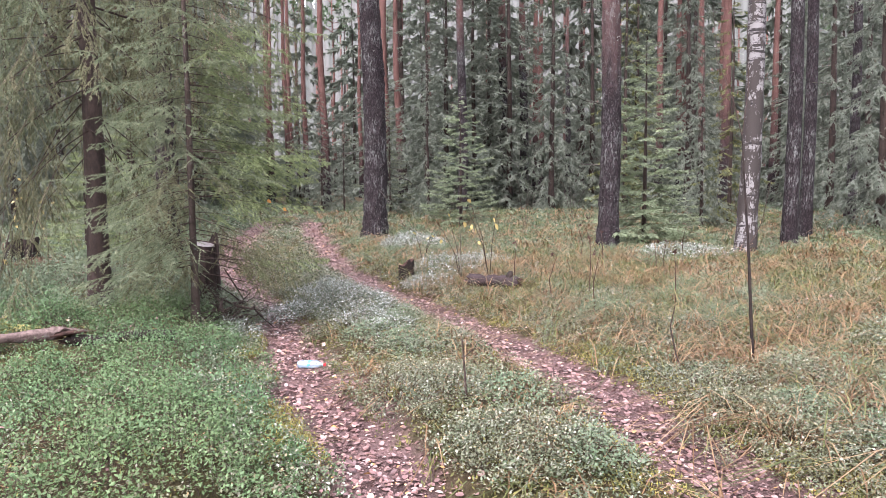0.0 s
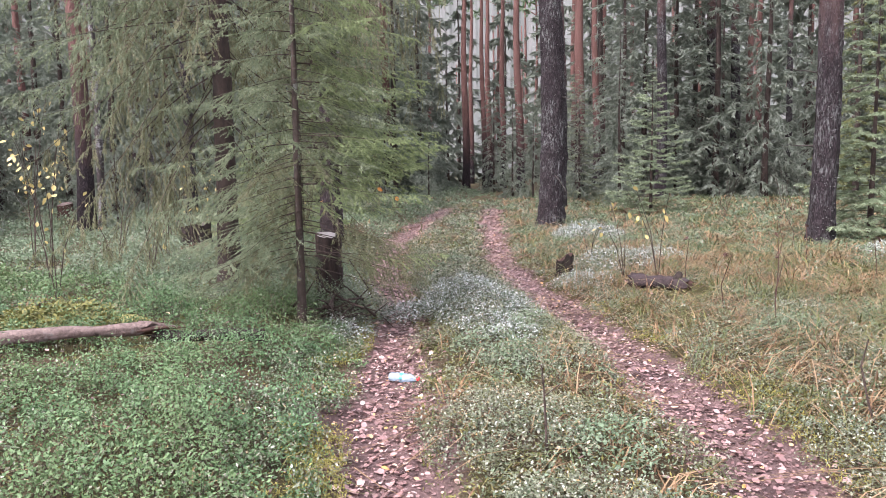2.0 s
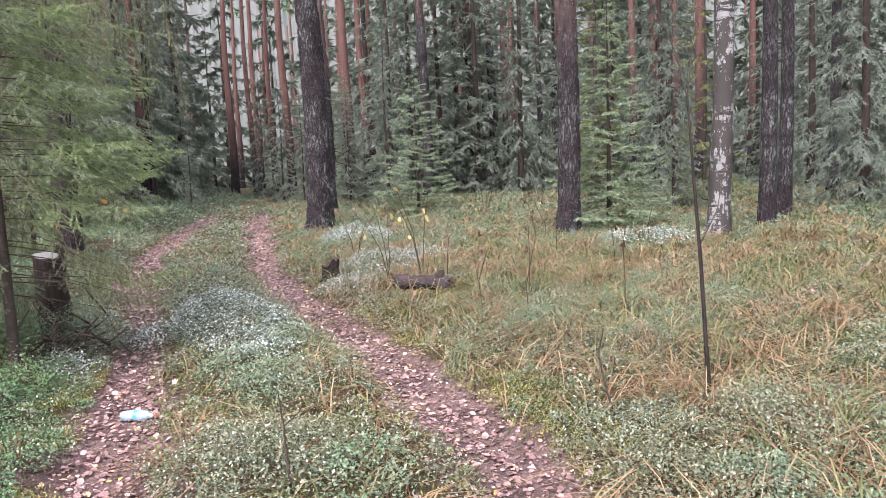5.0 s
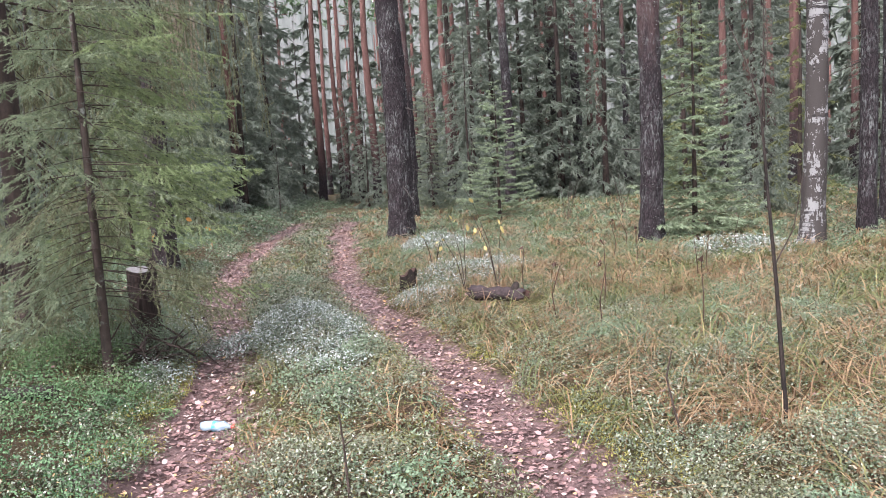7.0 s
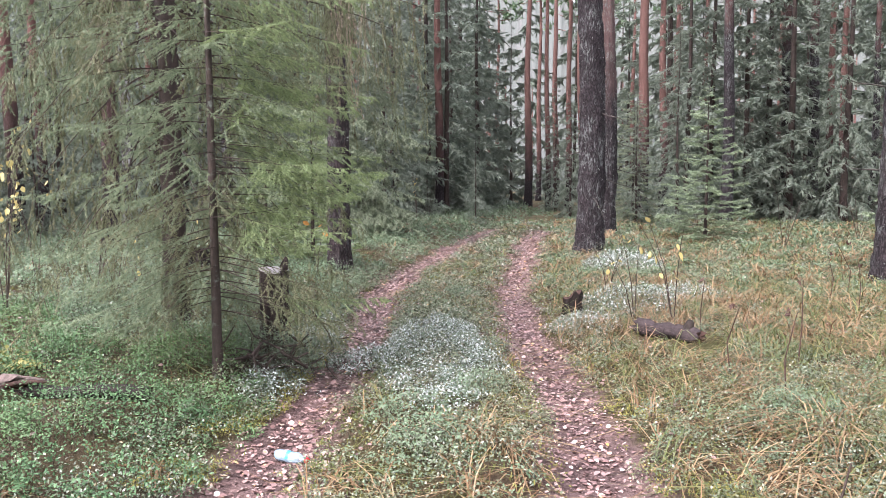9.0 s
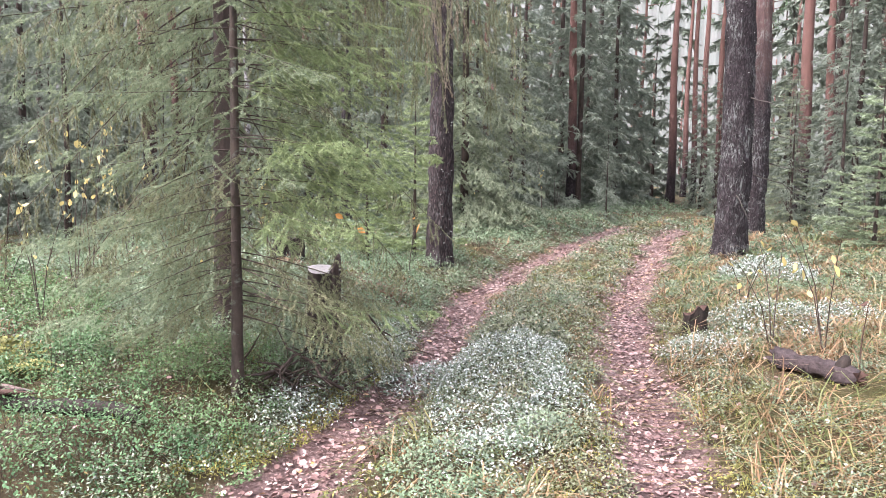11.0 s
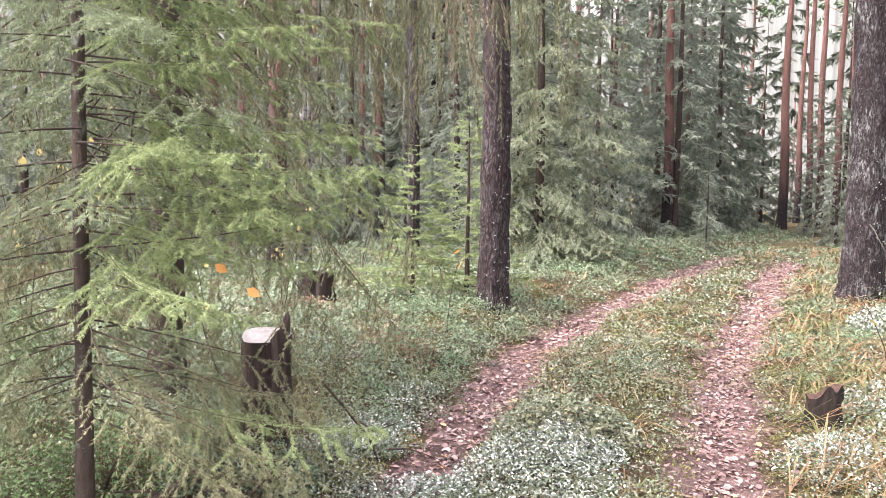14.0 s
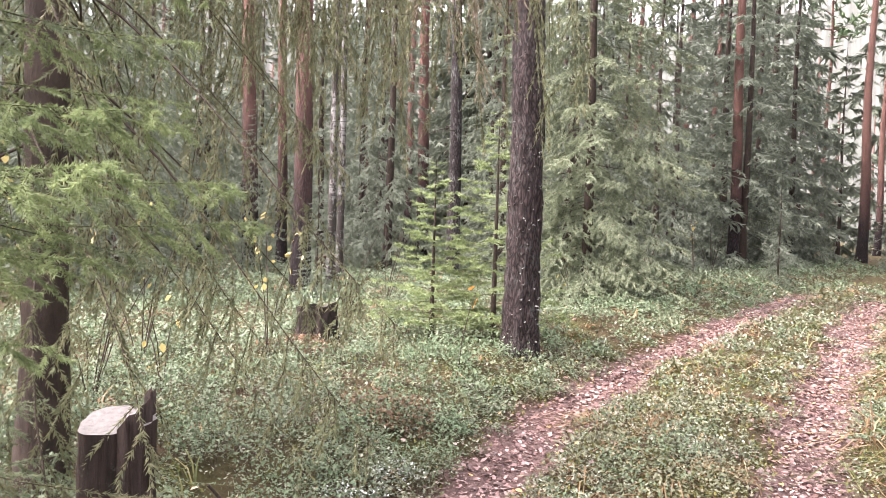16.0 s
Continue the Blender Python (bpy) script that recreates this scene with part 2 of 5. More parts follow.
M["lichen"] = leaf_mat("grey_lichen", [(0.0, (0.07, 0.07, 0.065)), (0.6, (0.11, 0.115, 0.105)), (1.0, (0.19, 0.2, 0.18))], 0.85, 0.1, 0.2)
M["withered"] = leaf_mat("withered_leaves", [(0.0, (0.07, 0.04, 0.022)), (1.0, (0.17, 0.1, 0.05))], 0.6, 0.2)
M["rot"] = plain_bark("rotten_wood", (0.006, 0.005, 0.0045), (0.032, 0.023, 0.018), scale=18, squash=0.3)
M["rot_red"] = plain_bark("rotten_red_wood", (0.02, 0.011, 0.009), (0.09, 0.05, 0.038), scale=16, squash=0.3)
M["rotlog"] = plain_bark("rotten_log_wood", (0.007, 0.005, 0.005), (0.06, 0.043, 0.042), scale=30, squash=1)
M["greywood"] = plain_bark("weathered_bark", (0.012, 0.01, 0.009), (0.075, 0.066, 0.055), scale=26, spots=(0.05, 0.06, 0.025), squash=0.12)
M["cutwood"] = plain_bark("weathered_cut_wood", (0.19, 0.175, 0.17), (0.33, 0.31, 0.3), scale=34, rough=0.6, squash=1)
M["stump_bark"] = plain_bark("stump_bark", (0.008, 0.006, 0.005), (0.045, 0.03, 0.025), scale=30, spots=(0.07, 0.066, 0.06), squash=0.12)
M["needle_young"] = leaf_mat("blue_green_spruce_needles", [(0.0, (0.13, 0.17, 0.1)), (0.5, (0.23, 0.29, 0.175)), (1.0, (0.35, 0.41, 0.26))], 0.5, 0.4, shoots=6.0)
M["needle_pale"] = leaf_mat("pale_spruce_needles", [(0.0, (0.115, 0.14, 0.088)), (0.5, (0.19, 0.225, 0.145)), (1.0, (0.28, 0.315, 0.215))], 0.55, 0.42, 0.3, shoots=5.0)
M["needle_dark"] = leaf_mat("dark_spruce_needles", [(0.0, (0.065, 0.085, 0.065)), (0.5, (0.115, 0.14, 0.105)), (1.0, (0.19, 0.22, 0.165))], 0.6, 0.35, shoots=3.0)
M["logwood"] = plain_bark("bare_log_wood", (0.05, 0.036, 0.032), (0.21, 0.155, 0.135), scale=24, squash=1, spots=(0.13, 0.12, 0.11))


def plastic(nt, b):
    n = noise_tex(nt, 30, 3)
    nt.links.new(mixc(nt, n, (0.27, 0.39, 0.48), (0.52, 0.62, 0.69)), b.inputs["Base Color"])
    b.inputs["Roughness"].default_value = 0.18
    b.inputs["Transmission Weight"].default_value = 0.55
    b.inputs["IOR"].default_value = 1.35


def flat(c, r=0.4):
    def build(nt, b):
        n = noise_tex(nt, 60, 3)
        nt.links.new(mixc(nt, n, tuple(v * 0.85 for v in c), c), b.inputs["Base Color"])
        b.inputs["Roughness"].default_value = r
    return build


# mist is painted as pale grey-green streaks, and the surface emits to brighten it
def painted_haze_build(nt, b):
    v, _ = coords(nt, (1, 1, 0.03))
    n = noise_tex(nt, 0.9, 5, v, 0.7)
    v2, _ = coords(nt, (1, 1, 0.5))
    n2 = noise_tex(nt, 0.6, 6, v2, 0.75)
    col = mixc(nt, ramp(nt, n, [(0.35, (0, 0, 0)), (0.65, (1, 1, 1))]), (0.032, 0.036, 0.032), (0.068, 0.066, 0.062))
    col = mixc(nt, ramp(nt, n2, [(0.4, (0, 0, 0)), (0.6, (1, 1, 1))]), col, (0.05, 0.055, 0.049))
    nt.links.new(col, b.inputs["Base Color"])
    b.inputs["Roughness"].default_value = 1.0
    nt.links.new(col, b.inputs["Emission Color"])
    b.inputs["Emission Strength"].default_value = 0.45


M["haze"] = material("glowing_painted_haze", painted_haze_build)
M["plastic"] = material("clear_plastic", plastic)
M["red_cap"] = material("red_plastic", flat((0.45, 0.012, 0.02)))
M["blue_label"] = material("blue_label_film", flat((0.03, 0.26, 0.36), 0.3))


# ---------- mesh helpers ----------
def mesh_of(name, blocks, mats, smooth=False):
    """blocks: (verts Nx3, faces MxK, material index)."""
    me = bpy.data.meshes.new(name)
    nv = sum(len(b[0]) for b in blocks)
    co = np.concatenate([np.asarray(b[0], dtype=np.float32).reshape(-1, 3) for b in blocks])
    me.vertices.add(nv)
    me.vertices.foreach_set("co", co.ravel())
    loops, starts, mi, off, ls = [], [], [], 0, 0
    for v, f, m in blocks:
        f = np.asarray(f, dtype=np.int32)
        k = f.shape[1]
        loops.append((f + off).ravel())
        starts.append(ls + np.arange(len(f), dtype=np.int32) * k)
        mi.append(np.full(len(f), m, dtype=np.int32))
        off += len(v)
        ls += f.size
    loops, starts, mi = np.concatenate(loops), np.concatenate(starts), np.concatenate(mi)
    me.loops.add(len(loops))
    me.loops.foreach_set("vertex_index", loops)
    me.polygons.add(len(starts))
    me.polygons.foreach_set("loop_start", starts)
    me.polygons.foreach_set("material_index", mi)
    me.update(calc_edges=True)
    if smooth:
        me.polygons.foreach_set("use_smooth", np.ones(len(starts), dtype=bool))
    for m in mats:
        me.materials.append(m)
    return me


def part(name, me, parent, label="", at=None):
    ob = new(name, me)
    ob.parent = parent
    if at is not None:
        ob.matrix_basis = at
    if label:
        tagged(ob, label)
    return ob


def thing(name, at, label, category, group="", kind=""):
    ob = new(name)
    ob.empty_display_size = 0.2
    ob.matrix_basis = at
    return tagged(ob, label, category, group, kind)


def tube(pts, radii, n=8, cap=True):
    pts = np.asarray(pts, float)
    m = len(pts)
    t = np.gradient(pts, axis=0)
    t /= np.linalg.norm(t, axis=1)[:, None] + 1e-9
    up = np.array([0.31, 0.95, 0.08]) if abs(t[0][2]) > 0.7 else np.array([0, 0, 1.0])
    a = np.cross(t, up)
    a /= np.linalg.norm(a, axis=1)[:, None] + 1e-9
    b = np.cross(t, a)
    th = np.linspace(0, 2 * np.pi, n, endpoint=False)
    r = np.asarray(radii, float)[:, None, None]
    v = pts[:, None, :] + r * (np.cos(th)[None, :, None] * a[:, None, :] + np.sin(th)[None, :, None] * b[:, None, :])
    i, j = np.meshgrid(np.arange(m - 1), np.arange(n), indexing="ij")
    f = np.stack([i * n + j, i * n + (j + 1) % n, (i + 1) * n + (j + 1) % n, (i + 1) * n + j], -1).reshape(-1, 4)
    v = v.reshape(-1, 3)
    if cap:
        v = np.concatenate([v, pts[:1], pts[-1:]])
        c0, c1 = m * n, m * n + 1
        jj = np.arange(n)
        f = np.concatenate([f, np.stack([jj * 0 + c0, (jj + 1) % n, jj, jj], -1)[:, [0, 1, 2, 2]] * 1])
        f2 = np.stack([jj * 0 + c1, (m - 1) * n + jj, (m - 1) * n + (jj + 1) % n, (m - 1) * n + (jj + 1) % n], -1)
        f = np.concatenate([f[: (m - 1) * n]])
        tri = np.concatenate([np.stack([jj * 0 + c0, (jj + 1) % n, jj], -1), f2[:, :3]])
        return v, f, tri
    return v, f, None


def tube_blocks(pts, radii, n=8, mi=0):
    v, f, tri = tube(pts, radii, n)
    return [(v, f, mi), (v[tri.ravel()], np.arange(tri.size).reshape(-1, 3), mi)]


def rotz(a):
    c, s = np.cos(a), np.sin(a)
    return np.array([[c, -s, 0], [s, c, 0], [0, 0, 1.0]])


def roty(a):
    c, s = np.cos(a), np.sin(a)
    return np.array([[c, 0, s], [0, 1.0, 0], [-s, 0, c]])


# ---------- the ground ----------
RUT_Y = np.array([-40, 0, 3.7, 4.6, 5.5, 7.2, 9.1, 11.6, 14.4, 17, 20.8, 24, 40, 90.0])
RUT_LX = np.array([18, 1.25, -0.26, -0.68, -1.04, -1.65, -2.4, -3.65, -4.5, -5.1, -5.85, -6.5, -9.5, -20])
RUT_RY = np.array([-40, 0, 4.2, 5.4, 6.7, 7.75, 8.8, 10.1, 11.9, 14.2, 18.5, 22.6, 40, 90.0])
RUT_RX = np.array([20, 2.5, 1.3, 1.0, 0.5, 0.03, -0.45, -1.05, -1.75, -2.5, -3.65, -4.7, -7.9, -18])


def rut_offsets(x, y):
    """signed distances to the two wheel ruts, positive to the east"""
    return (x - np.interp(y, RUT_Y, RUT_LX)) * 0.91, (x - np.interp(y, RUT_RY, RUT_RX)) * 0.91


def sstep(a, b, v):
    t = np.clip((v - a) / (b - a), 0, 1)
    return t * t * (3 - 2 * t)


def wob(x, y):
    return (np.sin(x * 1.7 + 0.6 * np.sin(y * 1.1)) * np.sin(y * 1.3 + 0.8 * np.sin(x * 0.9)) + 0.5 * np.sin(x * 3.9 + 1.3) * np.sin(y * 4.3 + 0.4)
            + 0.3 * np.sin(x * 9.1 + y * 3) * np.sin(y * 8.3 - x * 2))


def fade(y):
    return 1 - sstep(20, 27, y)


def hgt(x, y):
    x, y = np.asarray(x, float), np.asarray(y, float)
    l, r = rut_offsets(x, y)
    z = 0.035 * wob(x, y) * sstep(0.1, 0.6, np.minimum(abs(l), abs(r)))
    z = z + 0.19 * sstep(0.2, 1.2, -l) + 0.05 * sstep(0.3, 1.2, r) + 0.06 * sstep(0.2, 0.5, l) * sstep(0.2, 0.5, -r)
    z = z + 0.18 * sstep(12, 24, y)
    z = z - 0.05 * fade(y) * (np.exp(-(l / 0.26) ** 2) + np.exp(-(r / 0.26) ** 2))
    return z


def h1(x, y):
    return float(hgt(x, y))


def axis(lo, hi, step, far):
    a = [lo]
    d = step
    while a[-1] > -far:
        d *= 1.22
        a.append(a[-1] - d)
    b = [hi]
    d = step
    while b[-1] < far:
        d *= 1.22
        b.append(b[-1] + d)
    return np.array(a[::-1] + list(np.arange(lo + step, hi, step)) + b)


gx, gy = axis(-11, 7, 0.14, 900), axis(-1, 25, 0.14, 900)
GX, GY = np.meshgrid(gx, gy, indexing="ij")
gv = np.stack([GX, GY, hgt(GX, GY)], -1).reshape(-1, 3)
ii, jj = np.meshgrid(np.arange(len(gx) - 1), np.arange(len(gy) - 1), indexing="ij")
nj = len(gy)
gf = np.stack([ii * nj + jj, (ii + 1) * nj + jj, (ii + 1) * nj + jj + 1, ii * nj + jj + 1], -1).reshape(-1, 4)
gme = mesh_of("ground", [(gv, gf, 0)], [M["ground"]], smooth=True)
gl, gr = rut_offsets(gv[:, 0], gv[:, 1])
edge = 0.1 * wob(gv[:, 0] * 1.3, gv[:, 1] * 1.3) + 0.07 * wob(gv[:, 0] * 3.7 + 2, gv[:, 1] * 3.7)
wear = np.maximum(1 - sstep(0.05, 0.5, abs(gl) + edge), 1 - sstep(0.05, 0.5, abs(gr) + edge)) * fade(gv[:, 1])
at = gme.attributes.new("wear", "FLOAT", "POINT")
at.data.foreach_set("value", wear.astype(np.float32))
ground = tagged(new("ground", gme), "forest floor of moss and needles with two leaf-strewn wheel ruts", "ground", kind="structure")


# ---------- spruce and pine makers ----------
def needles(p0, d, ln, per_m, nl, nw, rng, flat_z=0.55, sag=0.0, fan=0.8):
    """triangles set along straight shoots"""
    cnt = np.maximum(3, (per_m * ln).astype(int))
    idx = np.repeat(np.arange(len(p0)), cnt)
    s = rng.random(len(idx))
    base = p0[idx] + d[idx] * (ln[idx] * s)[:, None]
    base[:, 2] -= sag * (ln[idx] * s) ** 2
    q = rng.normal(size=(len(idx), 3))
    q -= d[idx] * np.sum(q * d[idx], 1)[:, None]
    q[:, 2] *= flat_z
    q /= np.linalg.norm(q, axis=1)[:, None] + 1e-9
    n = d[idx] * 0.75 + q * fan
    n /= np.linalg.norm(n, axis=1)[:, None]
    w = np.cross(n, np.array([0, 0, 1.0]) + rng.normal(size=(len(idx), 3)) * 0.55)
    w /= np.linalg.norm(w, axis=1)[:, None] + 1e-9
    l = nl * rng.uniform(0.7, 1.25, len(idx))[:, None]
    v = np.stack([base - w * nw / 2, base + w * nw / 2, base + n * l], 1).reshape(-1, 3)
    return v, np.arange(len(v)).reshape(-1, 3)


def bough(L, rng, gap=0.05, per_m=200, nl=0.02, nw=0.004, droop=0.25, hang=0.25, r0=None, lift=0.18, bare=0.15, side=0.34, n_sub=1, seg=9, ring=4, twigs=True, fan=0.8):
    """one drooping spruce bough along +x: wood and needles"""
    s = np.linspace(0, 1, seg)
    curve = lambda u: np.stack([L * u, 0.05 * L * np.sin(u * 4 + ph), -droop * L * u ** 1.4 + lift * L * np.clip(u - 0.55, 0, 1) ** 1.5], -1)
    ph = rng.uniform(0, 6)
    ax = curve(s)
    wood = tube(ax, (r0 or 0.0018 + 0.0022 * L) * (1.02 - s), ring, cap=False)
    blocks = [(wood[0], wood[1], 1)]
    n = max(5, int(L * (1 - bare) / gap))
    u = bare + (1 - bare) * np.sort(rng.random(n)) ** 0.9
    p0 = curve(u)
    sgn = np.where(np.arange(n) % 2 == 0, 1.0, -1.0)
    ang = np.radians(rng.uniform(38, 68, n))
    d = np.stack([np.cos(ang), np.sin(ang) * sgn, -hang * rng.uniform(0.3, 1.7, n) - droop * 0.3], -1)
    d /= np.linalg.norm(d, axis=1)[:, None]
    ln = L * side * (1.05 - u) * rng.uniform(0.55, 1.1, n) + 0.05
    P, D, N = [p0], [d], [ln]
    for _ in range(n_sub):
        k = rng.integers(0, n, int(n * 1.5))
        t = rng.uniform(0.3, 0.85, len(k))
        q0 = p0[k] + d[k] * (ln[k] * t)[:, None]
        a2 = np.where(rng.random(len(k)) > 0.5, 1, -1) * np.radians(rng.uniform(30, 60, len(k)))
        c, s2 = np.cos(a2), np.sin(a2)
        d2 = np.stack([d[k, 0] * c - d[k, 1] * s2, d[k, 0] * s2 + d[k, 1] * c, d[k, 2] - hang * rng.uniform(0, 1, len(k))], -1)
        d2 /= np.linalg.norm(d2, axis=1)[:, None]
        P.append(q0), D.append(d2), N.append(ln[k] * rng.uniform(0.3, 0.6, len(k)))
    axs = np.linspace(bare + 0.1, 1, 7)
    pa = curve(axs)
    da = np.diff(pa, axis=0)
    la = np.linalg.norm(da, axis=1)
    P.append(pa[:-1]), D.append(da / la[:, None]), N.append(la)
    P, D, N = np.concatenate(P), np.concatenate(D), np.concatenate(N)
    w = np.cross(D, [0, 0, 1.0])
    w /= np.linalg.norm(w, axis=1)[:, None] + 1e-9
    tw = max(0.0012, nw * 0.45)
    tv = np.stack([P - w * tw, P + w * tw, P + D * N[:, None]], 1).reshape(-1, 3)
    if twigs:
        blocks.append((tv, np.arange(len(tv)).reshape(-1, 3), 1))
    nv, nf = needles(P, D, N, per_m, nl, nw, rng, fan=fan)
    blocks.append((nv, nf, 0))
    return blocks


def place(blocks, rot, off, scale=1.0):
    return [((v * scale) @ rot.T + off, f, m) for v, f, m in blocks]


def spruce_boughs(H, R, z0, n, rng, **kw):
    """places of the boughs on a spruce: height, length, bearing"""
    z = z0 + (H - z0) * ((np.arange(n) + rng.random(n)) / n) ** 1.3
    L = R * (1 - z / H) ** 0.75 * rng.uniform(0.72, 1.1, n) + 0.06
    a = np.arange(n) * 2.4 + rng.uniform(-0.5, 0.5, n)
    return z, L, a


def trunk_blocks(H, r0, n=14, rings=16, lean=(0, 0), flare=0.35, rough=0.0, rng=None, top=0.06):
    s = np.linspace(0, 1, rings) ** 1.3
    z = s * H - 0.12 * (s == 0)
    r = r0 * (1 - (1 - top) * s ** 1.1) * (1 + flare * np.exp(-np.maximum(z, 0) / 0.22))
    w = r0 * 0.25
    pts = np.stack([lean[0] * z + w * np.sin(z * 0.6), lean[1] * z + w * np.cos(z * 0.5) - w, z], -1)
    v, f, tri = tube(pts, r, n)
    if rough:
        for i in range(len(v)):
            x, y, zz = v[i]
            k = i // n
            if k >= rings:
                continue
            c = pts[k]
            dx, dy = x - c[0], y - c[1]
            rr = math.hypot(dx, dy) + 1e-6
            q = noise.voronoi((dx / rr * r0 * 9, dy / rr * r0 * 9, zz * 3.2))[0]
            e = min(0.35, q[1] - q[0]) * 2.2 - 0.3
            e = e + 0.6 * noise.noise((dx / rr * 2.2, dy / rr * 2.2, zz * 1.6))
            v[i][0] += dx / rr * rough * e
            v[i][1] += dy / rr * rough * e
    return [(v, f, 0), (v[tri.ravel()], np.arange(tri.size).reshape(-1, 3), 0)]


def crown_blocks(H, R, z0, n, rng, low=0.25, **kw):
    """a whole spruce crown in one mesh"""
    kinds = [bough(l, rng, **kw) for l in np.linspace(0.3, 1.0, 5) * R for _ in range(2)]
    lens = np.repeat(np.linspace(0.3, 1.0, 5) * R, 2)
    z, L, a = spruce_boughs(H, R, z0, n, rng)
    out_q = []
    for zi, li, ai in zip(z, L, a):
        k = int(np.argmin(abs(lens - li) + rng.random(len(lens)) * 0.05))
        rot = rotz(ai) @ roty(low * (1 - zi / H) - 0.15 + rng.uniform(-0.1, 0.1))
        out_q += place(kinds[k], rot, np.array([0, 0, zi]), li / lens[k])
    return out_q


def spruce_tree(name, x, y, H, R, z0, n, seed, label, mat, r0=None, group="", rot=0.0, **kw):
    rng = np.random.default_rng(seed)
    t = thing(name, pose(x, y, h1(x, y), 0, 0, rot), label, "spruce", group)
    part("trunk", mesh_of("trunk", trunk_blocks(H, r0 or H * 0.009 + 0.012, 8, 12), [M["bark_spruce"]], True), t)
    part("crown", mesh_of("crown", crown_blocks(H, R, z0, n, rng, **kw), [mat, M["twig"]]), t)
    return t


def spruce_detailed(name, x, y, H, R, z0, n, seed, label, mat, r0, wood, clear=None, low=0.25, lean=(0, 0), **kw):
    """a near spruce whose boughs are parts of their own"""
    rng = np.random.default_rng(seed)
    t = thing(name, pose(x, y, h1(x, y)), label, "spruce")
    part("trunk", mesh_of("trunk", trunk_blocks(H, r0, 12, 26, lean=lean, rough=r0 * 0.14), [wood], True), t)
    lens = np.linspace(0.25, 1.0, 6) * R
    kinds = [mesh_of("bough", bough(l, rng, **kw), [mat, M["twig"]]) for l in lens for _ in range(2)]
    lens = np.repeat(lens, 2)
    z, L, a = spruce_boughs(H, R, z0, n, rng)
    for zi, li, ai in zip(z, L, a):
        if clear and zi < clear[2] and abs((math.degrees(ai) - clear[0] + 180) % 360 - 180) < clear[1]:
            continue
        if clear and zi < 1.45 and abs((math.degrees(ai) - 28 + 180) % 360 - 180) < 92:
            continue
        k = int(np.argmin(abs(lens - li) + rng.random(len(lens)) * 0.04))
        sc = li / lens[k]
        m = Matrix.Translation((lean[0] * zi, lean[1] * zi, zi)) @ Matrix.Rotation(ai, 4, "Z") @ Matrix.Rotation(low * (1 - zi / H) - 0.15 + rng.uniform(-0.12, 0.12), 4, "Y") @ Matrix.Scale(sc, 4)
        part("bough", kinds[k], t, at=m)
    return t


def pine_crown(H, rng, n=20, nl=0.5, nw=0.2, z0=0.62, R=2.2):
    out = []
    for k in range(n):
        z = H * (z0 + (0.99 - z0) * rng.random())
        a = rng.uniform(0, 2 * np.pi)
        L = R * (1.15 - (z / H - z0) / (1 - z0)) * rng.uniform(0.5, 1)
        e = np.array([math.cos(a) * L, math.sin(a) * L, z + rng.uniform(0.1, 0.6)])
        w = tube(np.array([[0, 0, z], e * [0.5, 0.5, 1] + [0, 0, -0.1], e]), [0.05, 0.03, 0.012], 3, cap=False)
        out.append((w[0], w[1], 1))
        p0 = e + rng.normal(size=(9, 3)) * [0.45, 0.45, 0.2]
        d = rng.normal(size=(9, 3)) + [0, 0, 0.5]
        d /= np.linalg.norm(d, axis=1)[:, None]
        v, f = needles(p0, d, np.full(9, 0.35), 12, nl, nw, rng, 1.0)
        out.append((v, f, 0))
    return out


PINE_CROWNS = [mesh_of("crown", pine_crown(22, np.random.default_rng(50 + i)), [M["needle_pine"], M["bark_pine_red"]]) for i in range(3)]


